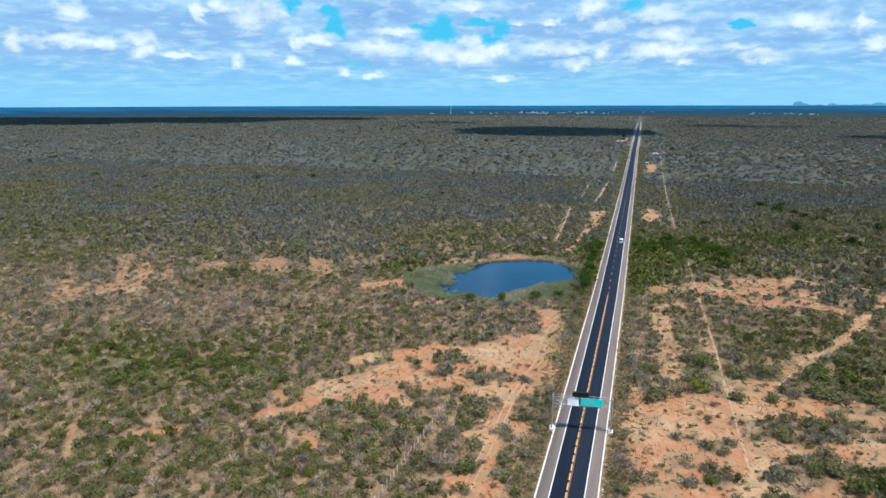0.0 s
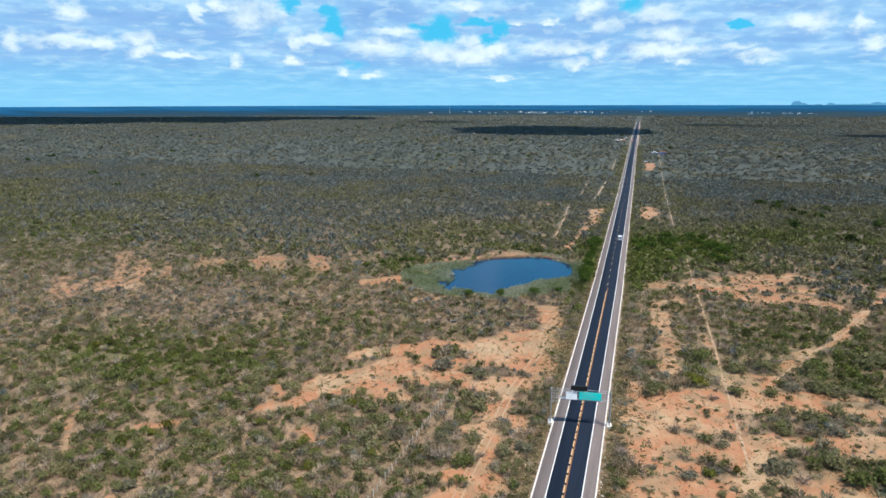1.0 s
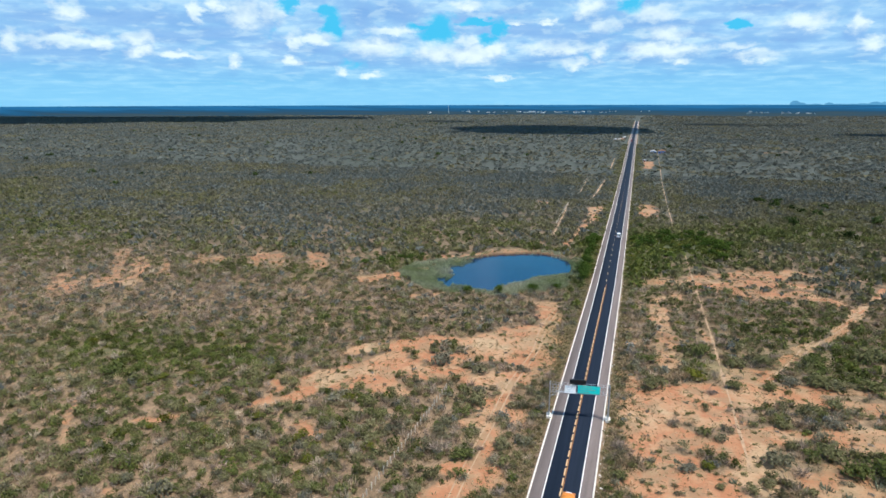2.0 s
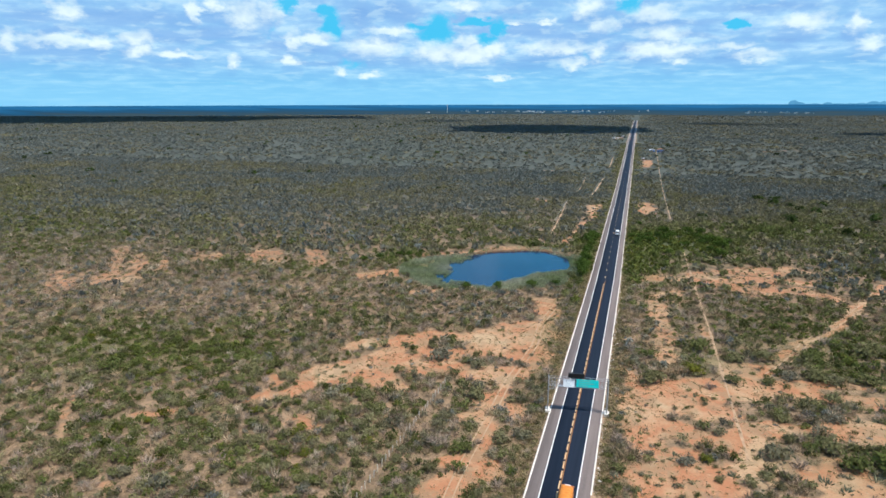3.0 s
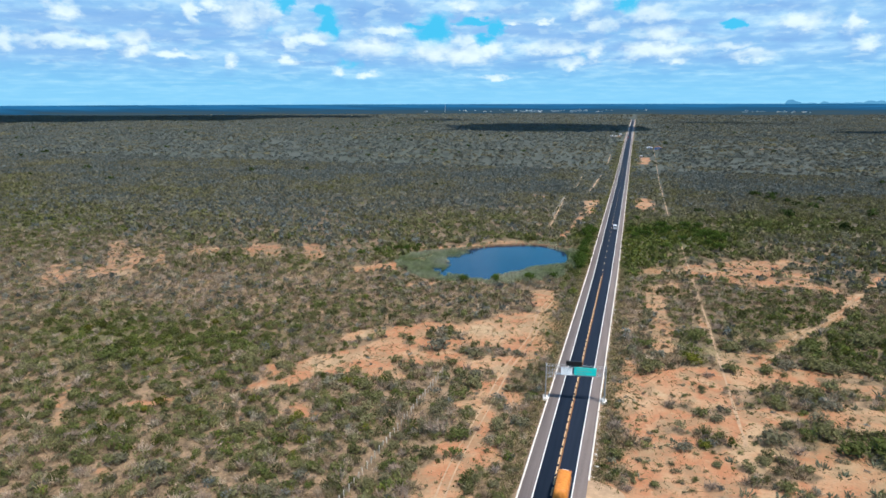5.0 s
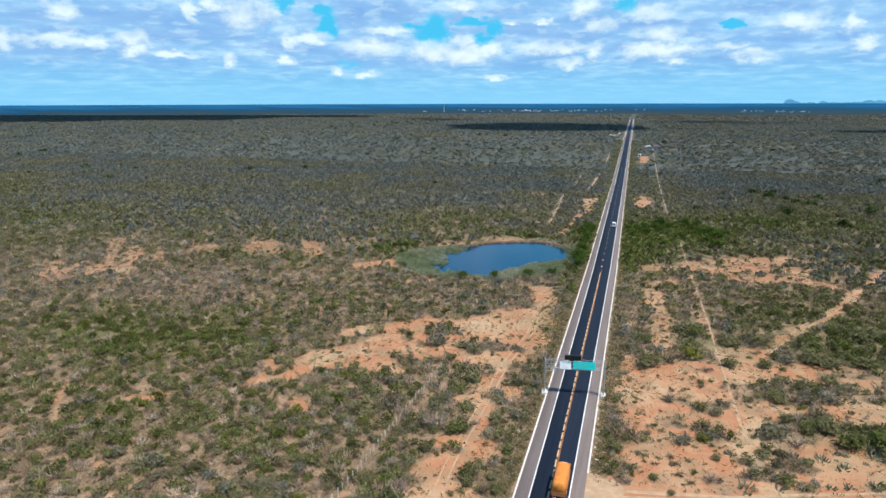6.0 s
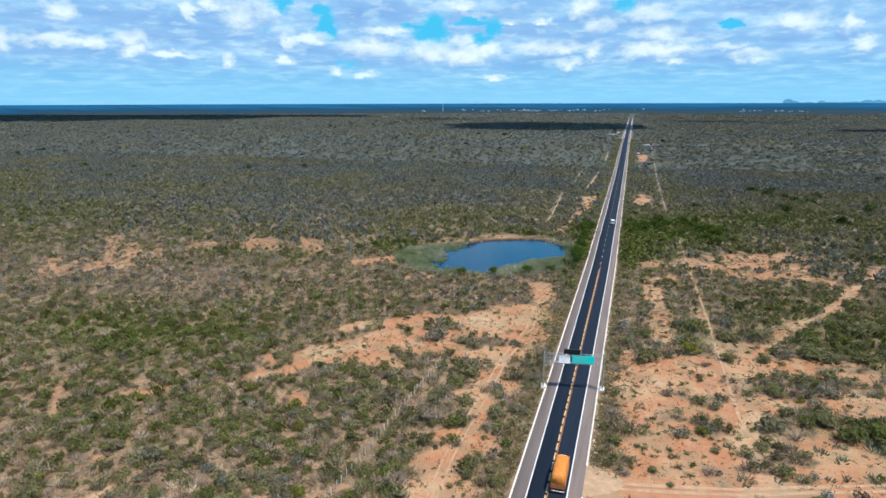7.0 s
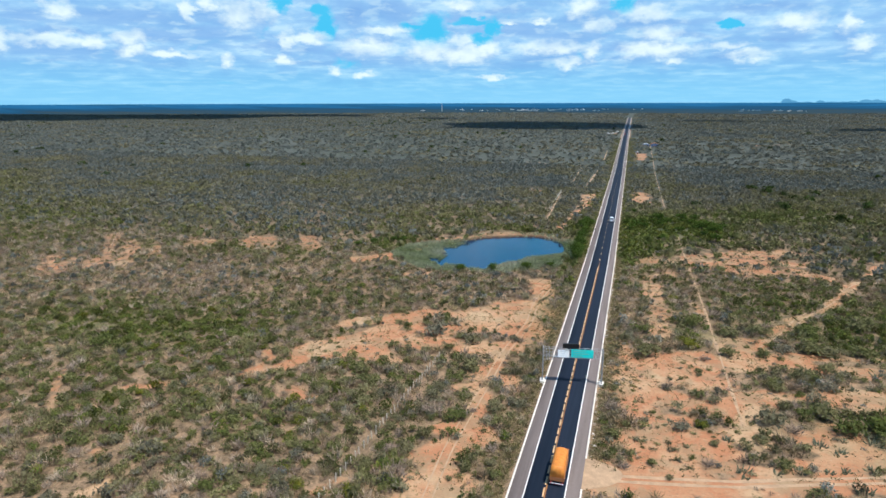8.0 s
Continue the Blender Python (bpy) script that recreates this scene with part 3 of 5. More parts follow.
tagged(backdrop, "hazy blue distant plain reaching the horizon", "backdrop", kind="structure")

bm = bmesh.new()
for ang, wide, high in ((0.197, 34, 30), (0.205, 28, 20), (0.218, 60, 11), (0.237, 30, 17), (0.25, 60, 11), (0.262, 34, 16), (0.275, 50, 11), (0.288, 42, 26), (0.300, 44, 22), (0.32, 130, 18)):
    c = Vector((10 + 4620 * math.sin(ang), -140 + 4620 * math.cos(ang), 48))
    mtx = Matrix.Translation(c) @ Matrix.Rotation(-ang, 4, "Z") @ Matrix.Diagonal((wide, 30, high, 1))
    got = bmesh.ops.create_icosphere(bm, subdivisions=3, radius=1.0, matrix=mtx)
    for v in got["verts"]:
        v.co.z += 7 * (noise.noise(v.co * 0.025) + 0.7 * noise.noise(v.co * 0.07))
tagged(part("hills", bm, M_PEAK, smooth=True), "blue hazy peaks on the far horizon", "backdrop", kind="structure")

# ---- road ----
M_RUT = plain("packed_pale_sand", (0.46, 0.31, 0.19), 0.95, var=0.25, scale=0.6)
road_y = np.concatenate([np.arange(-400, 400, 8.0), np.arange(400, 2260, 20.0)])


def road_z(y):
    y = np.asarray(y, float)
    return 9.0 * step(y, 380, 950) - 9.0 * step(y, 2130, 2500)


def strip(name, mat, profile, parent, label="", ys=road_y):
    """A ribbon along the road: profile points of (offset, height), left to right."""
    pts = np.array(profile, float)
    X = road_x(ys)[:, None] + pts[None, :, 0]
    Y = np.broadcast_to(ys[:, None], X.shape)
    Z = road_z(ys)[:, None] + pts[None, :, 1]
    q = np.arange(X.size).reshape(X.shape)
    q = np.stack([q[:-1, :-1], q[:-1, 1:], q[1:, 1:], q[1:, :-1]], -1)
    ob = raw_mesh(name, np.stack([X, Y, Z], -1), 4, mat, None, q)
    ob.parent = parent
    if label:
        tagged(ob, label)
    return ob


road = thing("road", "straight two-lane asphalt highway with pale shoulders", "road", kind="structure")
strip("carriageway", M_ASPHALT, ((-3.5, 0.12), (-3.45, 0.20), (0, 0.25), (3.45, 0.20), (3.5, 0.12)), road, "fresh dark asphalt")
strip("shoulder", M_SHOULDER, ((-6.1, -0.1), (-6.05, 0.13), (-3.48, 0.185)), road, "worn grey-pink shoulder")
strip("shoulder", M_SHOULDER, ((3.48, 0.185), (5.95, 0.13), (6.0, -0.1)), road, "worn grey-pink shoulder")
strip("verge", M_GROUND, ((-10.0, -0.3), (-6.5, 0.06), (-6.2, 0.08)), road)
strip("verge", M_GROUND, ((6.2, 0.08), (6.5, 0.06), (10.0, -0.3)), road, ys=np.concatenate([np.arange(-32, 400, 8.0), np.arange(400, 2260, 20.0)]))
strip("verge", M_GROUND, ((6.2, 0.08), (6.5, 0.06), (10.0, -0.3)), road, ys=np.arange(-402, -40, 8.0))
AY, AF = np.meshgrid(np.linspace(0, 1, 13), np.linspace(0, 1, 6))
reach = 9.5 * np.sin(np.pi * np.clip(AY * 0.94 + 0.03, 0, 1)) ** 0.6
AX = 5.85 + AF * reach
apron_y = -42.5 + 12.0 * AY + AF * (0.16 * reach + 3.2 * (0.42 - AY))
apron_z = 0.13 - 0.02 * AF - 0.20 * AF ** 2
q = np.arange(AX.size).reshape(AX.shape)
q = np.stack([q[:-1, :-1], q[1:, :-1], q[1:, 1:], q[:-1, 1:]], -1)
apron = raw_mesh("dirt_apron", np.stack([AX, apron_y, apron_z], -1), 4, M_RUT, None, q)
apron.parent = road
tagged(apron, "pale sandy apron of a side track")
strip("edge_line", M_WHITE, ((-3.56, 0.201), (-3.34, 0.213)), road, "white painted edge line")
strip("edge_line", M_WHITE, ((3.34, 0.213), (3.56, 0.201)), road, "white painted edge line")
strip("centre_line", M_ORANGE_WORN, ((0.02, 0.257), (0.20, 0.255)), road, "solid worn orange centre line", ys=np.arange(-400, 121, 8.0))
strip("kerb", M_KERB, ((-6.33, -0.2), (-6.31, 0.24), (-5.99, 0.24), (-5.97, 0.1)), road, "low pale concrete edge kerb")
strip("kerb", M_KERB, ((5.86, 0.1), (5.88, 0.22), (6.18, 0.22), (6.2, -0.2)), road, "low pale concrete edge kerb", ys=np.concatenate([np.arange(-32, 400, 8.0), np.arange(400, 2260, 20.0)]))
strip("kerb", M_KERB, ((5.86, 0.1), (5.88, 0.22), (6.18, 0.22), (6.2, -0.2)), road, "low pale concrete edge kerb", ys=np.arange(-402, -40, 8.0))

# ---- sign gantry over the road ----
def sign_bars(parent, x0, x1, z0, z1, y, rows, mat):
    """Writing too small to read: plain bars."""
    for k, (a, b, h) in enumerate(rows):
        zc = z1 - (z1 - z0) * (k + 0.75) / (len(rows) + 0.5)
        w = x1 - x0
        part("writing_bar", box(x0 + w * a, y - 0.012, zc - h / 2, x0 + w * b, y, zc + h / 2), mat, parent)


def sign_gantry():
    g = thing("sign_gantry", "galvanised steel lattice gantry with road signs over the highway", "sign gantry", m=pose(0.1, 0.6, 0.25, 0, 0, 8.5))
    bottom, top, depth = 6.7, 8.7, 1.2
    for sx in (-6.95, 7.0):
        part("footing", box(sx - 0.6, -1.1, -0.4, sx + 0.6, 1.1, 0.45, 0.08), M_KERB, g, "white concrete footing")
        for sy in (-depth / 2, depth / 2):
            part("post", rod((sx, sy, 0.3), (sx, sy, top + 0.25), 0.14, sides=8), M_STEEL, g)
        bm = bmesh.new()
        for k in range(5):
            z = 1.2 + k * 1.5
            rod((sx, -depth / 2, z), (sx, depth / 2, z), 0.05, bm)
            rod((sx, -depth / 2, z), (sx, depth / 2, z + 1.5), 0.045, bm)
        part("ladder_bracing", bm, M_STEEL, g)
    for sy in (-depth / 2, depth / 2):
        for z in (bottom, top):
            part("chord", rod((-7.1, sy, z), (7.15, sy, z), 0.05, sides=8), M_STEEL, g)
        bm = bmesh.new()
        n = 10
        for k in range(n + 1):
            x = -6.95 + 13.95 * k / n
            rod((x, sy, bottom), (x, sy, top), 0.025, bm)
            if k < n:
                a, b = (bottom, top) if k % 2 else (top, bottom)
                rod((x, sy, a), (x + 13.95 / n, sy, b), 0.026, bm)
        part("lattice", bm, M_STEEL, g)
    for k in range(11):
        x = -6.95 + 13.95 * k / 10
        for z in (bottom, top):
            part("cross_bar", rod((x, -depth / 2, z), (x, depth / 2, z), 0.04), M_STEEL, g)
    for k in range(4):
        part("cage_bar", rod((-6.95 + 0.75 * k, -depth / 2 - 0.1, 6.0), (-6.95 + 0.75 * k, -depth / 2 - 0.1, 8.8), 0.065), M_STEEL, g)
    for z in (6.0, 6.95, 7.9, 8.8):
        part("cage_rail", rod((-6.95, -depth / 2 - 0.1, z), (-4.7, -depth / 2 - 0.1, z), 0.06), M_STEEL, g)
    # solid slab, itself unseen, added so the gantry drops a thick dark shadow
    part("shadow_walkway", box(-4.6, -depth / 2 + 0.02, bottom - 0.16, 4.8, depth / 2 - 0.25, bottom - 0.07), M_STEEL, g, "unseen steel slab added under the lattice to thicken its shadow")
    part("catwalk_rail", rod((-7.0, -depth / 2 - 0.1, 5.3), (-4.7, depth / 2, 6.7), 0.05), M_STEEL, g)
    y = -depth / 2 - 0.16
    white = part("white_sign", box(-3.5, y - 0.05, 6.75, -0.85, y + 0.04, 8.55, 0.02), M_SIGN_WHITE, g, "small white sign board leaning back slightly")
    sign_bars(white, -3.5, -0.85, 6.75, 8.55, y - 0.052, ((0.12, 0.72, 0.12), (0.25, 0.6, 0.12), (0.12, 0.76, 0.12)), M_BLUE_TEXT)
    # tilt added so the white face takes more sun and looks brighter
    white.matrix_basis = Matrix.Translation((0, y, 6.75)) @ Matrix.Rotation(radians(-10), 4, "X") @ Matrix.Translation((0, -y, -6.75))
    green = part("green_sign", box(-0.45, y - 0.06, 6.85, 4.75, y + 0.04, 8.85, 0.02), M_SIGN_GREEN, g, "bright green direction sign")
    part("border", frame_board(-0.38, 4.68, 6.92, 8.78, y - 0.064, 0.06), M_SIGN_EDGE, green)
    sign_bars(green, -0.45, 4.75, 6.85, 8.85, y - 0.062, ((0.10, 0.62, 0.2), (0.10, 0.78, 0.2), (0.10, 0.52, 0.2)), M_SIGN_EDGE)
    part("black_panel", box(-2.4, -0.5, 8.95, 1.4, 0.2, 10.05, 0.04), M_BLACK, g, "black message panel seen from its back")
    for x in (-2.2, 0.9):
        part("panel_bracket", rod((x, -0.1, 8.6), (x, -0.1, 9.1), 0.06), M_STEEL, g)
    return g


def frame_board(x0, x1, z0, z1, y, w):
    bm = bmesh.new()
    for a in ((x0, z0, x1, z0 + w), (x0, z1 - w, x1, z1), (x0, z0 + w, x0 + w, z1 - w), (x1 - w, z0 + w, x1, z1 - w)):
        box(a[0], y - 0.008, a[1], a[2], y, a[3], bm=bm)
    return bm


M_SIGN_EDGE = plain("pale_sign_writing", (0.20, 0.62, 0.53), 0.5, var=0.05)
sign_gantry()


# short thick dashes beside the solid centre line, and drain chutes through the kerb
dash = part("centre_dash", box(-0.34, -1.35, 0.0, -0.06, 1.35, 0.008), M_ORANGE_LINE, road, "broken yellow centre line")
dash.location = (0, -88, 0.247)
for k in range(1, 93):
    dy = -88 + k * (3.6 if k < 57 else 12.0) - (0 if k < 57 else 56 * 8.4)
    o = share("centre_dash", dash, (float(road_x(dy)), dy, float(road_z(dy)) + 0.247), road)
for cy, cs in ((-62, -1), (-29, -1), (-8, -1), (22, -1), (55, -1), (95, -1), (150, -1), (-62, 1), (-20, 1), (12, 1), (48, 1), (90, 1), (205, -1), (260, -1), (330, -1), (410, -1)):
    cx = float(road_x(cy))
    b = box(min(cs * 6.0, cs * 8.6), -0.45, -0.25, max(cs * 6.0, cs * 8.6), 0.45, 0.16, 0.04)
    o = part("drain_chute", b, M_KERB, road, "pale concrete drain chute")
    o.location, o.rotation_euler = (cx, cy, float(road_z(cy)) + 0.02), (0, cs * 0.05, 0)


# ---- vehicles ----
def tarp_load(w, l, z0, z1):
    """A load under a tarpaulin: bulging top, drawn in along the hoops."""
    bm = bmesh.new()
    prof = ((-1.0, 0.0), (-1.02, 0.55), (-0.97, 0.85), (-0.72, 0.985), (-0.3, 1.05), (0.3, 1.05), (0.72, 0.985), (0.97, 0.85), (1.02, 0.55), (1.0, 0.0))
    rows, n = [], 24
    for i in range(n + 1):
        f = i / n
        pinch = 1 - 0.018 * (0.5 + 0.5 * math.cos(f * n * math.pi / 2))
        drop = 0.93 if i in (0, n) else 1.0
        rows.append([bm.verts.new((px * w / 2 * pinch, (f - 0.5) * l, z0 + (z1 - z0) * pz * (drop if pz > 0.5 else 1) + 0.03 * math.sin(i * 1.7 + px * 3))) for px, pz in prof])
    for p, q in zip(rows, rows[1:]):
        for j in range(len(prof) - 1):
            bm.faces.new((p[j], q[j], q[j + 1], p[j + 1]))
    bm.faces.new(rows[0])
    bm.faces.new(rows[-1][::-1])
    bm.faces.new([r[0] for r in rows] + [r[-1] for r in rows[::-1]])
    bmesh.ops.recalc_face_normals(bm, faces=bm.faces[:])
    return bm


def wheel(parent, x, y, r, w):
    t = part("wheel", wheel_mesh(r, w), M_TYRE, parent, smooth=False)
    t.location = (x, y, r)
    part("rim", rod((-w * 0.36, 0, 0), (w * 0.36, 0, 0), r * 0.56, sides=14), M_STEEL, t)
    return t


def truck(x, y, z):
    """Cargo truck heading along +y, rear at the origin."""
    t = thing("truck", "orange tarpaulin-covered cargo truck driving in its lane", "truck", m=pose(x, y, z))
    part("chassis", box(-0.5, 0.3, 0.65, 0.5, 9.2, 0.95, 0.03), M_CHASSIS, t)
    part("bed", box(-1.27, 0.05, 0.98, 1.27, 6.9, 1.2, 0.03), M_CHASSIS, t)
    for s in (-1, 1):
        part("side_board", box(s * 1.27 - 0.04, 0.05, 1.2, s * 1.27 + 0.04, 6.9, 1.75, 0.02), M_BOARD, t, "wooden drop side")
    load = part("tarpaulin_load", tarp_load(2.44, 6.8, 1.25, 3.75), M_TARP, t, "bulging orange tarpaulin over the load", True)
    load.location = (0, 3.48, 0)
    part("tail_board", box(-1.25, -0.02, 1.05, 1.25, 0.06, 1.8, 0.02), M_BOARD, t)
    part("rear_bumper", box(-1.2, -0.12, 0.5, 1.2, 0.02, 0.68, 0.03), M_CAR_WHITE, t, "white striped rear bumper")
    for k in range(4):
        part("bumper_stripe", box(-1.1 + k * 0.6, -0.13, 0.51, -0.85 + k * 0.6, -0.118, 0.67), M_LIGHT_RED, t)
    for s in (-1, 1):
        part("tail_lamp", box(s * 1.0 - 0.16, -0.08, 0.78, s * 1.0 + 0.16, 0.0, 0.95, 0.02), M_LIGHT_RED, t)
        part("mud_flap", box(s * 0.95 - 0.3, 0.35, 0.25, s * 0.95 + 0.3, 0.38, 0.9), M_TYRE, t)
    cab = bmesh.new()
    prof = ((7.15, 0.7), (9.15, 0.7), (9.25, 1.5), (9.05, 2.3), (8.8, 2.5), (7.3, 2.5), (7.15, 2.4))
    a = [cab.verts.new((-1.2, py, pz)) for py, pz in prof]
    b = [cab.verts.new((1.2, py, pz)) for py, pz in prof]
    cab.faces.new(a)
    cab.faces.new(b[::-1])
    for i in range(len(prof)):
        j = (i + 1) % len(prof)
        cab.faces.new((a[i], b[i], b[j], a[j]))
    bmesh.ops.recalc_face_normals(cab, faces=cab.faces[:])
    bmesh.ops.bevel(cab, geom=cab.edges[:], offset=0.07, segments=2, affect="EDGES")
    c = part("cab", cab, M_BOARD, t, "dull orange cab")
    part("roof_spoiler", box(-0.55, 7.25, 2.48, 0.55, 8.3, 2.95, 0.08), M_CAR_WHITE, c, "white roof spoiler")
    part("windscreen", box(-1.05, 9.10, 1.5, 1.05, 9.2, 2.2, 0.03), M_WINDOW, c)
    for s in (-1, 1):
        part("side_window", box(s * 1.21 - 0.015, 7.6, 1.65, s * 1.21 + 0.015, 8.8, 2.2), M_WINDOW, c)
        part("mirror", box(s * 1.42 - 0.08, 8.9, 1.7, s * 1.42 + 0.08, 9.0, 2.2, 0.03), M_CHASSIS, c)
        part("headlight", box(s * 0.9 - 0.18, 9.2, 0.95, s * 0.9 + 0.18, 9.28, 1.15, 0.02), M_STEEL, c)
    part("front_bumper", box(-1.2, 9.15, 0.45, 1.2, 9.35, 0.75, 0.04), M_CHASSIS, t)
    for yy in (1.5, 2.8, 8.3):
        for s in (-1, 1):
            wheel(t, s * 1.02, yy, 0.5, 0.42 if yy < 5 else 0.28)
    return t


M_BOARD = plain("painted_truck_boards", (0.42, 0.16, 0.06), 0.7, var=0.2)


def road_vehicle(name, label, category, paint, x, y, z, length, width, high, boxy, turn=0.0):
    """A van or car heading along +y."""
    t = thing(name, label, category, m=pose(x, y, z, 0, 0, turn))
    L, hw = length, width / 2
    if boxy:
        prof = ((0.0, 0.45), (0.0, high - 0.08), (0.1, high), (L * 0.72, high), (L * 0.86, high * 0.62), (L * 0.985, high * 0.48), (L, 0.45))
    else:
        prof = ((0.0, 0.35), (0.02, high * 0.6), (L * 0.1, high * 0.64), (L * 0.22, high), (L * 0.58, high), (L * 0.74, high * 0.64), (L * 0.97, high * 0.52), (L, 0.35))
    bm = bmesh.new()
    a, b = [], []
    for py, pz in prof:
        tuck = 0.88 if pz > high * 0.9 else 1.0
        a.append(bm.verts.new((-hw * tuck, py, pz)))
        b.append(bm.verts.new((hw * tuck, py, pz)))
    bm.faces.new(a)
    bm.faces.new(b[::-1])
    for i in range(len(prof)):
        j = (i + 1) % len(prof)
        bm.faces.new((a[i], b[i], b[j], a[j]))
    bmesh.ops.recalc_face_normals(bm, faces=bm.faces[:])
    bmesh.ops.bevel(bm, geom=bm.edges[:], offset=0.06, segments=2, affect="EDGES")
    body = part("body", bm, paint, t)
    zb = high * 0.66
    part("rear_window", box(-hw * 0.75, -0.015 if boxy else L * 0.13, zb, hw * 0.75, 0.01 if boxy else L * 0.18, high * 0.9), M_WINDOW, body)
    part("windscreen", box(-hw * 0.8, L * 0.6 if not boxy else L * 0.78, zb, hw * 0.8, L * 0.68 if not boxy else L * 0.84, high * 0.86), M_WINDOW, body)
    for s in (-1, 1):
        part("side_window", box(s * hw * 0.95 - 0.02, L * 0.25, zb, s * hw * 0.95 + 0.02, L * 0.6, high * 0.9), M_WINDOW, body)
        part("tail_lamp", box(s * hw * 0.82 - 0.1, -0.03, high * 0.45, s * hw * 0.82 + 0.1, 0.02, high * 0.58, 0.02), M_LIGHT_RED, body)
        for yy in (L * 0.18, L * 0.8):
            wheel(t, s * (hw - 0.12), yy, 0.34, 0.22)
    part("bumper", box(-hw * 0.95, -0.08, 0.35, hw * 0.95, 0.04, 0.55, 0.03), M_CHASSIS, t)
    return t


truck(1.75, -42.5, 0.23)
road_vehicle("delivery_van", "white delivery van driving along the highway", "van", M_CAR_WHITE, float(road_x(218)) + 1.8, 215, 0.23, 5.6, 2.05, 2.5, True, 0.37)
road_vehicle("car", "dark car coming along the far highway", "car", M_CAR_DARK, float(road_x(700)) - 1.8, 704, float(road_z(700)) + 0.23, 4.4, 1.8, 1.5, False, 180.37)
road_vehicle("car", "red car far along the highway", "car", M_CAR_RED, float(road_x(1000)) - 1.8, 1004, float(road_z(1000)) + 0.23, 4.4, 1.8, 1.6, False, 180.37)


# ---- wire fences on both edges of the road reserve ----
def fence(label, runs, spacing):
    f = thing("wire_fence", label, "fence")
    bm = bmesh.new()
    rod((0, 0, -0.3), (0, 0, 1.75), 0.11, bm, 5, 0.10)
    first = part("fence_post", bm, M_POST, f, "pale limewashed post")
    rng = random.Random(7)
    used = False
    for x0, y0, x1, y1 in runs:
        d = math.hypot(x1 - x0, y1 - y0)
        n = int(d / spacing)
        pts = []
        for k in range(n + 1):
            if rng.random() < 0.07:
                continue
            px, py = x0 + (x1 - x0) * k / n + rng.uniform(-0.1, 0.1), y0 + (y1 - y0) * k / n
            pz = float(height(px, py))
            pts.append((px, py, pz))
            if not used:
                first.location, used = (px, py, pz), True
            else:
                o = share("fence_post", first, (px, py, pz), f, rng.uniform(0, 3), (1, 1, rng.uniform(0.9, 1.1)))
                o.rotation_euler = (rng.uniform(-0.07, 0.07), rng.uniform(-0.07, 0.07), rng.uniform(0, 3))
        for h in (0.5, 0.9, 1.3):
            w = bmesh.new()
            for a, b in zip(pts, pts[1:]):
                rod((a[0], a[1], a[2] + h), (b[0], b[1], b[2] + h), 0.012, w, 3)
            part("wire", w, M_WIRE, f)
    return f


fence("pale posts and wire fence standing in the scrub", ((-36.6, -66, -34.8, 6), (-38, 250, -40, 345)), 1.9)


# ---- houses ----
def house(x, y, w, l, h, wall, roof, label, group="", turn=0.0, gable=True, detail=True, base=None):
    t = thing("house", label, "house", group, m=pose(x, y, float(height(x, y)) - 0.2 if base is None else base, 0, 0, turn))
    part("wall", box(-w / 2, -l / 2, 0, w / 2, l / 2, h), wall, t)
    bm = bmesh.new()
    o, rise = 0.5, (w * 0.22 if gable else 0.25)
    p = [(-w / 2 - o, h), (0, h + rise), (w / 2 + o, h), (w / 2 + o, h - 0.18), (0, h + rise - 0.18), (-w / 2 - o, h - 0.18)]
    a = [bm.verts.new((px, -l / 2 - o, pz)) for px, pz in p]
    b = [bm.verts.new((px, l / 2 + o, pz)) for px, pz in p]
    for q in ((0, 1, 4, 5), (1, 2, 3, 4)):
        bm.faces.new([a[i] for i in q])
        bm.faces.new([b[i] for i in q][::-1])
    for i in range(6):
        j = (i + 1) % 6
        bm.faces.new((a[i], b[i], b[j], a[j]))
    bmesh.ops.recalc_face_normals(bm, faces=bm.faces[:])
    part("roof", bm, roof, t)
    if detail:
        part("door", box(-0.45, -l / 2 - 0.03, 0, 0.45, -l / 2 + 0.02, 2.1), M_BOARD, t)
        for s in (-1, 1):
            part("window", box(s * w * 0.3 - 0.5, -l / 2 - 0.03, 1.0, s * w * 0.3 + 0.5, -l / 2 + 0.02, 2.1), M_WINDOW, t)
    return t


house(25, 760, 7, 9, 3.0, M_WALL_BLUE, M_METAL_ROOF, "blue-walled roadside house with pale metal roof")
house(36, 764, 9, 8, 3.2, M_WALL_BLUE, M_TILE, "blue-walled roadside house with clay roof")
house(14, 652, 3, 3, 2.6, M_WALL, M_METAL_ROOF, "small white roadside stall beside the highway")
for hx, hy in ((-35, 992), (-28, 1000), (-22, 1066)):
    house(hx, hy, 5, 7, 3.0, M_WALL, M_METAL_ROOF, "white house in a clearing near the highway", "houses by the far road")
rng = random.Random(11)
for k in range(64):
    az0 = rng.choice((rng.gauss(-0.16, 0.05), rng.gauss(-0.09, 0.07), rng.uniform(-0.30, 0.02), rng.gauss(0.19, 0.03)))
    r0 = rng.uniform(3900, 4060)
    w0 = rng.choice((6, 8, 8, 11, 14, 24))
    house(10 + r0 * math.sin(az0), -140 + r0 * math.cos(az0), w0, 10, rng.uniform(3, 6), M_WALL, M_METAL_ROOF, "pale building of the distant town", "buildings of the distant town", rng.uniform(-20, 20), detail=False, gable=rng.random() < 0.5, base=float(np.interp(r0, rs, zs)) - 1.5)
mast = thing("radio_mast", "thin pale lattice mast above the distant town", "mast", m=pose(10 + 3900 * math.sin(-0.297), -140 + 3900 * math.cos(-0.297), 6))
part("mast_column", rod((0, 0, 0), (0, 0, 48), 1.6, sides=6, r2=0.6), M_WALL, mast)
